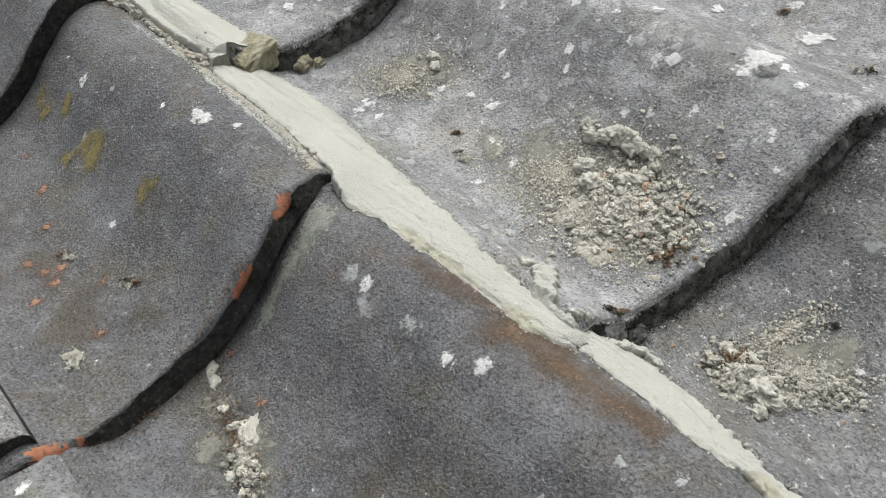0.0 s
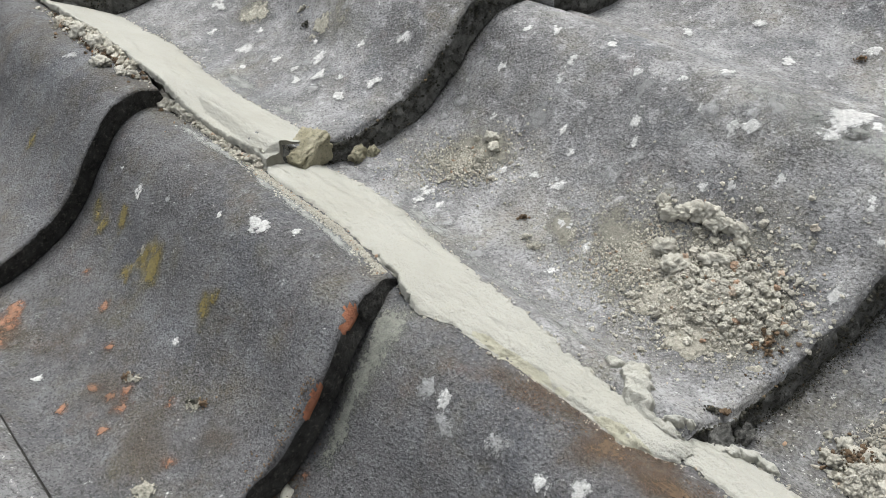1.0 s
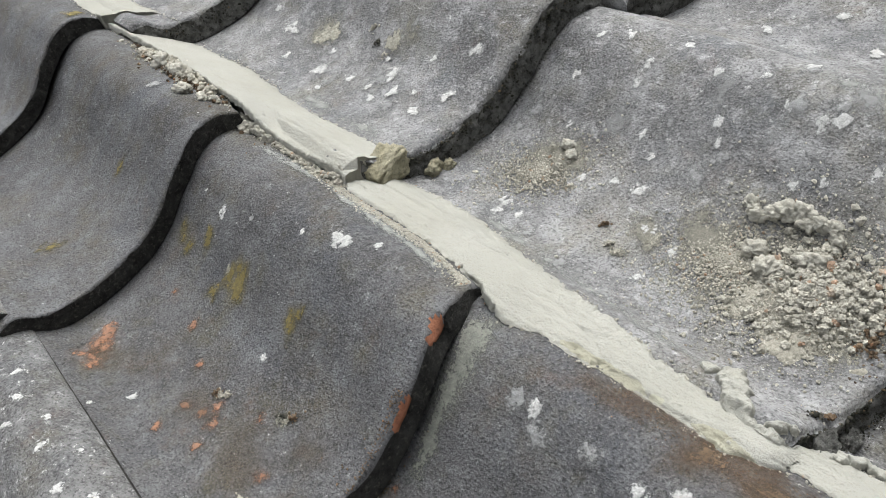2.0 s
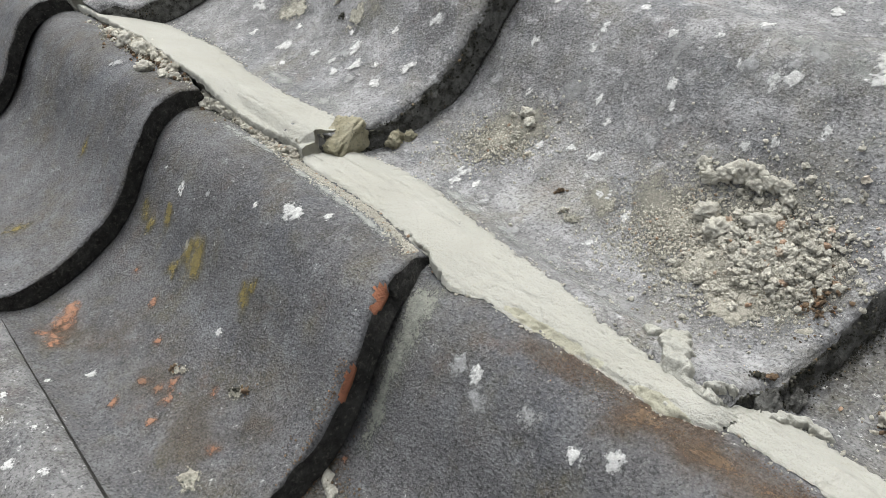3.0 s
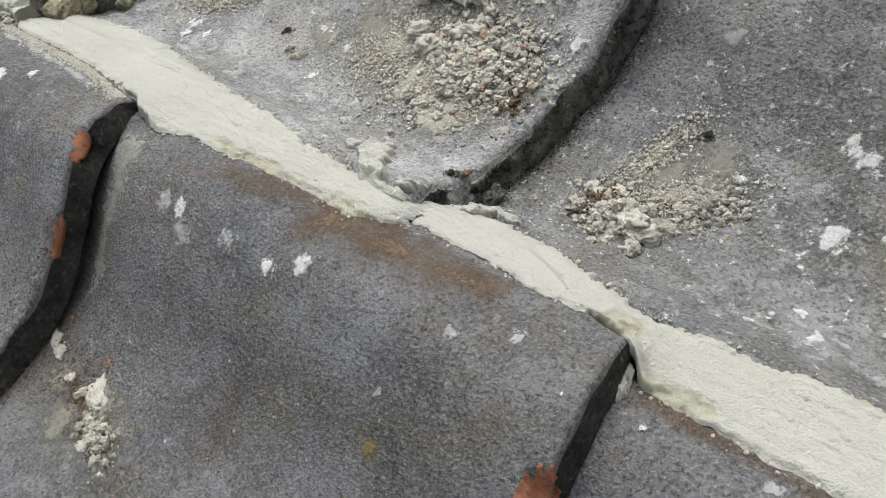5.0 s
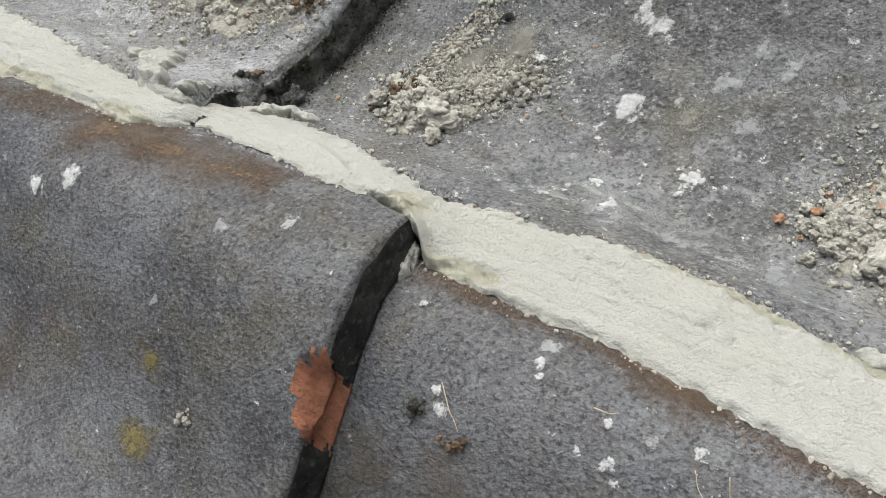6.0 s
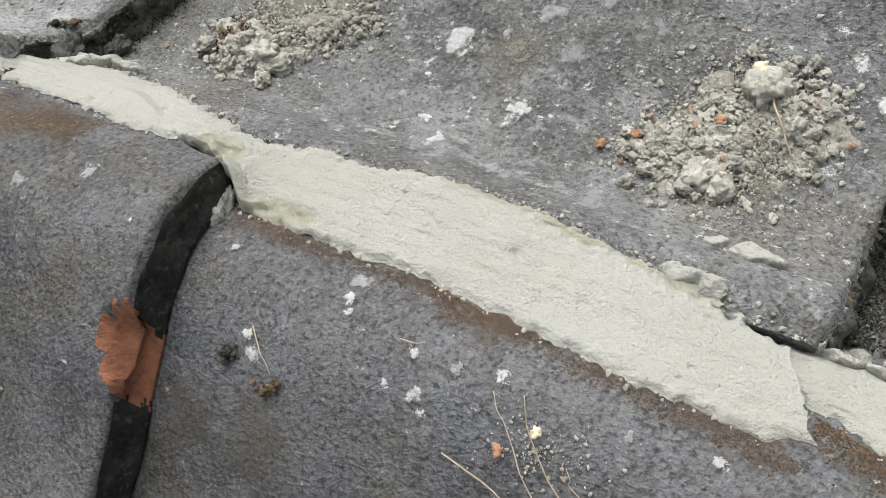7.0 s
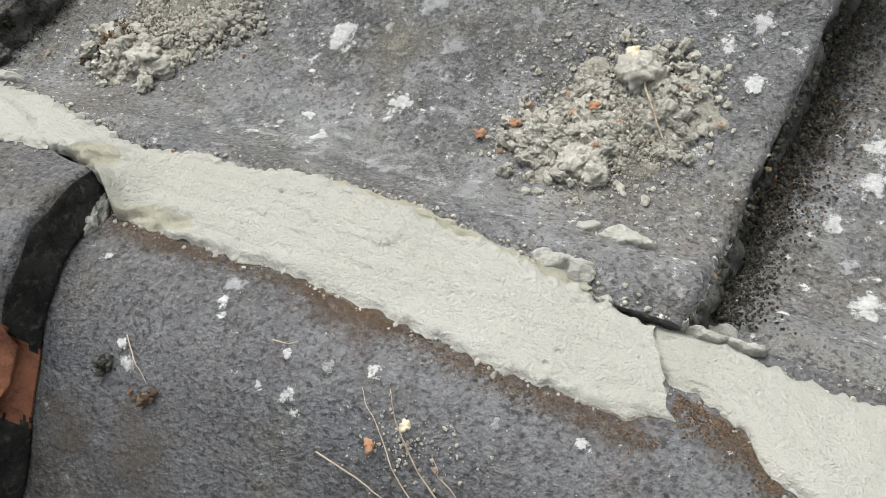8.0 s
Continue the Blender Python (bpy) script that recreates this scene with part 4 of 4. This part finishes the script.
debris_pile("broken mortar crumbs caught under a tile corner", -0.268, 0.018, [
    ("rubble", heap(-0.266, 0.017, 0.014, 0.007, 0.0, 0.007, 260, (0.0006, 0.0028), 24), CRUMB, 2),
    ("grit", heap(-0.215, 0.013, 0.060, 0.005, -0.05, 0.003, 900, (0.0003, 0.0013), 25), DUST, 1),
    ("rubble", heap(-0.165, 0.014, 0.014, 0.005, 0.0, 0.003, 120, (0.0005, 0.0020), 26), CRUMB, 2),
], [(-0.272, 0.020, 0.005, (1.2, 0.9, 0.9), 0.3), (-0.286, 0.020, 0.0075, (1.1, 0.9, 1.0), 0.6), (-0.277, 0.013, 0.0050, (0.9, 1.2, 1.0), 0.2), (-0.258, 0.016, 0.0055, (1.2, 0.8, 0.9), 0.1), (-0.249, 0.014, 0.0040, (1.2, 0.8, 0.9), 0.4)], 17)
debris_pile("thin scatter of grit among dry stalks", 0.404, -0.052, [
    ("grit", heap(0.405, -0.053, 0.020, 0.012, 0.2, 0.0005, 220, (0.00015, 0.0005), 28, 0.6), DUST, 1),
], [], 18)
debris_pile("dark crumbly old mortar along the joint", -0.39, 0.026, [
    ("rubble", heap(-0.40, 0.021, 0.085, 0.010, -0.05, 0.009, 1600, (0.0005, 0.0028), 18), DUST, 2),
    ("grit", heap(-0.40, 0.019, 0.110, 0.012, -0.1, 0.006, 1500, (0.0004, 0.0016), 19), SOIL, 1),
], [(-0.340, 0.002, 0.006, (1.5, 0.9, 0.6), 0.2), (-0.316, 0.006, 0.0045, (1.5, 0.8, 0.6), -0.2), (-0.308, 0.010, 0.0045, (1.5, 0.8, 0.6), 0.3), (-0.375, 0.016, 0.008, (1.2, 0.9, 0.9), 0.5), (-0.41, 0.018, 0.009, (1.3, 0.9, 0.9), 0.1), (-0.285, 0.022, 0.007, (1, 1, 0.9), 0.2)], 16)


tagged(part("rim", scatter("rim", [(u, v, w + 0.0006, r) for (u, v, r), w in zip(rim_crumbs, tops(*np.array(rim_crumbs).T[:2]).tolist())], CRUMB, 1, 71, 0.7), joint), kind="stuff")
base = (-0.150, 0.058, on_roof(-0.150, 0.058)[0])
old = thing("old_mortar", base, "block of greyish-brown old mortar under the tile corner", "mortar")
block(old, (-0.155, 0.047, -0.027), (0.0110, 0.0165, 0.0105), 0.25, 77, OLD_MORTAR, base)
lump(old, -0.141, 0.076, 0.0055, 81, OLD_MORTAR, stretch=(0.8, 1.2, 0.9), base=base, turn=0.2, name="block", sink=0.4, square=0.7)
lump(old, -0.137, 0.086, 0.004, 78, OLD_MORTAR, stretch=(1, 1.2, 0.8), base=base, turn=0.2, name="block", sink=0.4)

base = (0.178, 0.032, on_roof(0.178, 0.032)[0])
old = thing("old_mortar", base, "dark crumbling old mortar under a tile corner", "mortar")
lump(old, 0.176, 0.030, 0.006, 79, MOSSY, stretch=(0.8, 1.3, 0.9), base=base, turn=0.1, name="block", sink=0.5)
lump(old, 0.180, 0.046, 0.005, 80, MOSSY, stretch=(0.8, 1.3, 0.9), base=base, turn=0.1, name="block", sink=0.5)

# ---- tufts of dirt and moss on the tiles ----
for i, (u, v, r) in enumerate([(311, -57, 2.6), (327, -62, 2.4), (234, -92, 2.4), (363, -81, 1.6), (-113, -136, 3.2), (-106, -133, 2.4), (-58, -120, 3.0), (-52, -117, 2.2), (12, 82, 3.4), (250, 118, 3.0),
                               (0, 95, 2.0), (-44, 110, 2.2), (166, 40, 2.6), (172, 44, 2.0), (165, 284, 5.0), (172, 290, 4.0), (95, 321, 3.5), (-300, 160, 3.5), (-285, 150, 3.0)]):
    u, v, r = u / 1000, v / 1000, r / 1000
    rows = heap(u, v, r * 1.6, r, 0.5, r * 0.9, 70, (0.0003, 0.0010), 500 + i)
    base = (u, v, on_roof(u, v)[0])
    thing("dirt_tuft", base, "small dark tuft of dirt and moss stuck on the tile", "dirt", scatter("tuft", rows, (MOSS, SOIL, DUST)[i % 3], 1, 600 + i, 0.9, base), "dirt tufts on the tiles")

# ---- grains stuck in the fresh mortar ----
for i, (u, v, w, r) in enumerate([(366, -3, -9.6, 1.2), (421, 3, -6.6, 0.9), (394, -8, -7.5, 0.8)]):
    base = (u / 1000, v / 1000, w / 1000)
    thing("stuck_grain", base, "small dirty grain stuck in the fresh mortar", "grit", scatter("grain", heap_at(base, r / 1000, 40 + i), DUST, 1, 640 + i, 0.9, base), "grains in the mortar")

# ---- splashes of mortar beside the joint ----
def splash(label, blots, thick, seed, lift=0.0, material=MORTAR):
    """A flat, ragged splash of mortar: a few overlapping blots (u, v, length, width, turn in mm and radians) spread on the tiles."""
    q = np.array(blots, float)
    q[:, :4] /= 1000
    size = q[:, 2:4].max() * 1.5
    us, vs = (np.arange(q[:, i].min() - size, q[:, i].max() + size, 0.00045) for i in (0, 1))
    U, V = np.meshgrid(us, vs, indexing="ij")
    deep = np.full(U.shape, -1.0)
    for u, v, long, wide, turn in q:
        x, y = (U - u) * math.cos(turn) + (V - v) * math.sin(turn), (V - v) * math.cos(turn) - (U - u) * math.sin(turn)
        deep = np.maximum(deep, (1 - np.hypot(x / long, y / wide)) * min(long, wide))
    deep = deep + 0.0034 * fbm(U * 150, V * 150, seed, 5)
    share = np.clip(deep / 0.0016, 0, 1)
    share = share * (2 - share)
    W = tops(U, V) - 0.0012 + (thick + lift + 0.0012) * share + share * (0.0030 * fbm(U * 110, V * 110, seed + 1, 4) + 0.0016 * fbm(U * 330, V * 330, seed + 2, 3))
    f = grid_faces(len(us), len(vs))
    f = f[deep.ravel()[f].max(1) > 0]
    used, inverse = np.unique(f, return_inverse=True)
    base = (float(q[0, 0]), float(q[0, 1]), on_roof(float(q[0, 0]), float(q[0, 1]))[0])
    thing("mortar_splash", base, label, "mortar", mesh("splash", np.stack([U, V, W], -1).reshape(-1, 3)[used] - np.array(base), inverse.reshape(-1, 4)[:, ::-1], [material]), "splashes of mortar beside the joint")


SPLASH = "rough splash of pale mortar stuck on the tile beside the joint"
splash(SPLASH, [(118, 30, 6, 4, 0.5), (127, 37, 6, 4, 1.3), (130, 31, 8, 6, 1.2), (137, 25, 8, 7, 1.4), (143, 17, 8, 8, 1.5), (149, 10, 10, 7, 0.1)], 0.0026, 40, 0.001)
splash(SPLASH, [(161, 8, 11, 7.5, 0.1), (152, 4, 9, 7, 0.2), (169, 10, 6, 6, 0.3)], 0.0020, 41, 0.002)
splash(SPLASH, [(162, 19, 7, 3.4, 0.5), (167, 21, 4, 3, 0.2)], 0.0032, 42)
splash("ragged lip of mortar squeezed out under the tile corner", [(181, 31, 8, 4.5, 0.1), (189, 35, 8, 4.5, 0.5), (197, 35, 6, 3.5, 0.1), (176, 27, 6, 6, 0.2)], 0.0050, 43)
splash("thin dried flake of mortar on the weathered tile", [(431, 28, 5, 2.8, 0.3), (438, 26, 7, 3.4, 0.0), (445, 25, 4.5, 2.6, -0.3)], 0.0018, 44)
splash(SPLASH, [(424, 8.5, 6, 2.4, -0.1), (432, 7, 4, 3.0, 0.2)], 0.0012, 45)
splash("ragged lip of mortar squeezed out under the tile corner", [(469, 3, 6, 5, 0.3), (474, 5, 4, 4, 0.1), (480, 2, 6, 3, 0.1)], 0.0042, 46)
for i, (u, v, r, stretch, turn) in enumerate([(0.283, -0.0125, 0.0036, (0.8, 1.5, 0.8), 0.3), (0.2845, -0.0185, 0.0030, (0.8, 1.4, 0.8), 0.2), (-0.285, 0.026, 0.008, (1.2, 0.9, 0.8), 0.3)]):
    base = (u, v, on_roof(u, v)[0])
    drip = thing("mortar_drip", base, "small knobbly drip of pale mortar at a tile corner", "mortar", group="drips of mortar at the joint")
    lump(drip, u, v, r, 50 + i, MORTAR, stretch=stretch, base=base, turn=turn, name="blob", sink=0.55)


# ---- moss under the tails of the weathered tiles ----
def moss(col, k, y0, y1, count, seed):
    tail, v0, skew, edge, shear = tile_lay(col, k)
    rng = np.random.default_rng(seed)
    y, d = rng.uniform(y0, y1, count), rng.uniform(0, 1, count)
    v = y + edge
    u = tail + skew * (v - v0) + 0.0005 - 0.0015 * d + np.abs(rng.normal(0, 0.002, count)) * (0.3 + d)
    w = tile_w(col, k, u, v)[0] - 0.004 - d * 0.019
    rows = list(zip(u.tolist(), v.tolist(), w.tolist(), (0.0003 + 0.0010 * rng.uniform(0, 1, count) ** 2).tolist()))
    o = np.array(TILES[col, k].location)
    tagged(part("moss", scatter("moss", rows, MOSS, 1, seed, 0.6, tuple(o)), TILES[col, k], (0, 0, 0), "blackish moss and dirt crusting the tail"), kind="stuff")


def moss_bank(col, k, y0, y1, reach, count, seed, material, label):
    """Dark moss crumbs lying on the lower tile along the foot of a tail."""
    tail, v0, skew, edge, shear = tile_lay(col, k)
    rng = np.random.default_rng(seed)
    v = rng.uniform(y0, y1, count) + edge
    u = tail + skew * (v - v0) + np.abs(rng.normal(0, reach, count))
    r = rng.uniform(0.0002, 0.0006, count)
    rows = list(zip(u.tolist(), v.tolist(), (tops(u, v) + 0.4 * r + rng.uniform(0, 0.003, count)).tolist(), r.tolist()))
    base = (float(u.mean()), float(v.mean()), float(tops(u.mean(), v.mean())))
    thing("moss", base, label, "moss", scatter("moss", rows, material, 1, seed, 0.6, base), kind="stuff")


MOSS_LABEL = "dark moss and dirt along the foot of a tile tail"
# Below tile (1, 1) the moss is laid denser, its dark colour also standing for shade.
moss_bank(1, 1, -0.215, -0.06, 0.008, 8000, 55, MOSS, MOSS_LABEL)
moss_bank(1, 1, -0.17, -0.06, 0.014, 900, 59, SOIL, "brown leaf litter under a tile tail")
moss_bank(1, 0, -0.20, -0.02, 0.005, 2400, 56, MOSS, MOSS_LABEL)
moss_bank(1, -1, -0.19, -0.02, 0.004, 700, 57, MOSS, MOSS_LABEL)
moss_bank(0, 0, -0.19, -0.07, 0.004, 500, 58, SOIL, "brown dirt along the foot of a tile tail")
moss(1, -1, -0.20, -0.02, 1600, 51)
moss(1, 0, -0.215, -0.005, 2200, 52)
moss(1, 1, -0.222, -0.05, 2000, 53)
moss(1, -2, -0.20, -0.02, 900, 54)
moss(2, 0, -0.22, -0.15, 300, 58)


# ---- brown soil along the joint's lower edge ----
def soil_line(label, points, width, count, sizes, seed, material=SOIL):
    us, vs = np.array(points).T
    rng = np.random.default_rng(seed)
    u = rng.uniform(us[0], us[-1], count)
    v = np.interp(u, us, vs) - np.abs(rng.normal(0, width, count))
    r = rng.uniform(*sizes, count)
    rows = list(zip(u.tolist(), v.tolist(), (tops(u, v, (0,)) + 0.25 * r).tolist(), r.tolist()))
    base = (float(us.mean()), float(vs.mean()), on_roof(float(us.mean()), float(vs.mean()))[0])
    thing("soil_trace", base, label, "soil", scatter("soil", rows, material, 1, seed, 0.4, base), kind="stuff")


soil_line("brown soil dust along the edge of the mortar", [(0.285, -0.012), (0.312, -0.016), (0.355, -0.018), (0.386, -0.023), (0.424, -0.030), (0.463, -0.034)], 0.003, 3000, (0.0001, 0.0003), 61)
soil_line("brown soil on the tile below the mortar", [(0.464, -0.020), (0.48, -0.026), (0.495, -0.042)], 0.004, 1600, (0.0001, 0.0004), 64)
soil_line("reddish dust on the tile beside the mortar", [(0.09, -0.008), (0.16, -0.009), (0.20, 0.002), (0.235, -0.002)], 0.006, 1000, (0.0001, 0.0004), 62)
soil_line("grey grit along the edge of the mortar", [(-0.18, 0.014), (-0.12, 0.008), (-0.06, 0.006), (-0.005, -0.004)], 0.0035, 2400, (0.0002, 0.0009), 63, DUST)


# ---- straws, stalks and leaves ----
def straw(points, r, label, seed):
    """A bent dry stalk through (u, v, height over the tile)."""
    P = np.array([(u, v, on_roof(u, v)[0] + h) for u, v, h in points])
    t = np.linspace(0, len(P) - 1, 6 * len(P))
    Q = np.stack([np.interp(t, np.arange(len(P)), P[:, i]) for i in range(3)], -1)
    Q[:, 0] += 0.0006 * vnoise(t * 2, 0 * t, seed)
    Q[:, 1] += 0.0006 * vnoise(t * 2, 0 * t + 5, seed)
    V, F, m = [], [], 6
    for i, q in enumerate(Q):
        d = Q[min(i + 1, len(Q) - 1)] - Q[max(i - 1, 0)]
        d /= np.linalg.norm(d)
        a = np.cross(d, (0, 0, 1))
        a /= np.linalg.norm(a)
        b = np.cross(d, a)
        rr = r * (1 - 0.5 * i / len(Q))
        V += [q + rr * (a * math.cos(j * 6.2832 / m) + b * math.sin(j * 6.2832 / m)) for j in range(m)]
    for i in range(len(Q) - 1):
        F += [(i * m + j, i * m + (j + 1) % m, (i + 1) * m + (j + 1) % m, (i + 1) * m + j) for j in range(m)]
    F += [tuple(range(m))[::-1], tuple((len(Q) - 1) * m + j for j in range(m))]
    base = P[0]
    thing("dry_stalk", tuple(base), label, "stalk", mesh("stalk", np.array(V) - base, F, [STRAW]), group="dry stalks on the tile")


STALK = "thin bleached dry stalk lying on the tile"
straw([(0.382, -0.061, 0.002), (0.394, -0.064, 0.002), (0.400, -0.0655, 0.001), (0.410, -0.068, 0.0015)], 0.00024, STALK, 1)
straw([(0.420, -0.066, 0.001), (0.410, -0.058, 0.003), (0.402, -0.049, 0.005), (0.399, -0.043, 0.009)], 0.00024, STALK, 2)
straw([(0.412, -0.066, 0.001), (0.404, -0.060, 0.003), (0.396, -0.050, 0.004), (0.391, -0.044, 0.006)], 0.0002, STALK, 3)
straw([(0.422, -0.062, 0.001), (0.416, -0.058, 0.004), (0.414, -0.055, 0.006)], 0.0002, STALK, 4)
straw([(0.431, 0.088, 0.006), (0.437, 0.077, 0.007), (0.443, 0.066, 0.003)], 0.0004, "bleached straw lying across the crumbs", 5)
straw([(0.361, -0.038, 0.002), (0.368, -0.037, 0.001)], 0.0002, STALK, 6)
straw([(0.316, -0.048, 0.001), (0.322, -0.054, 0.002), (0.326, -0.058, 0.001)], 0.0002, STALK, 7)


def dry_leaf(u, v, r, turn, material, label, high=0.0015, points=5):
    w = on_roof(u, v)[0]
    n = 40
    a = np.linspace(0, 6.2832, n, endpoint=False)
    rad = r * (0.75 + 0.15 * np.cos(points * a) * np.sin(a * 0.5 + turn) + 0.5 * fbm(np.cos(a) * 1.7 + 9 * turn, np.sin(a) * 1.7, points, 3))
    V = [(0, 0, high)]
    for share in (0.5, 1.0):
        V += [(q * share * math.cos(b + turn), q * share * math.sin(b + turn), high + 0.25 * q * share * math.sin(3 * b)) for b, q in zip(a, rad)]
    V += [(x, y, z - 0.0003) for x, y, z in V]
    F, h = [], 1 + 2 * n
    for j in range(n):
        k = (j + 1) % n
        F += [(0, 1 + j, 1 + k), (1 + j, 1 + n + j, 1 + n + k, 1 + k)]
        F += [(h, h + 1 + k, h + 1 + j), (h + 1 + j, h + 1 + k, h + 1 + n + k, h + 1 + n + j)]
        F += [(1 + n + j, h + 1 + n + j, h + 1 + n + k, 1 + n + k)]
    thing("dry_leaf", (u, v, w), label, "leaf", mesh("leaf", V, F, [material]), group="dry leaf scraps")


dry_leaf(0.384, 0.057, 0.0028, 0.3, LEAF, "small orange-brown dry leaf scrap beside the crumbs", 0.002)
dry_leaf(0.394, 0.063, 0.0020, 1.3, LEAF, "small orange-brown dry leaf scrap beside the crumbs", 0.004)
dry_leaf(0.419, 0.072, 0.0022, 2.3, LEAF, "small orange-brown dry leaf scrap among the crumbs", 0.009)
dry_leaf(0.426, 0.097, 0.0032, 0.9, PETAL, "small bleached leaf scrap at the pile", 0.006, 4)
dry_leaf(0.396, -0.056, 0.0022, 0.4, LEAF, "small orange-brown dry leaf scrap on the tile", 0.002, 3)
dry_leaf(0.404, -0.049, 0.0022, 0.4, PETAL, "crumpled bleached leaf scrap on the tile", 0.003, 4)
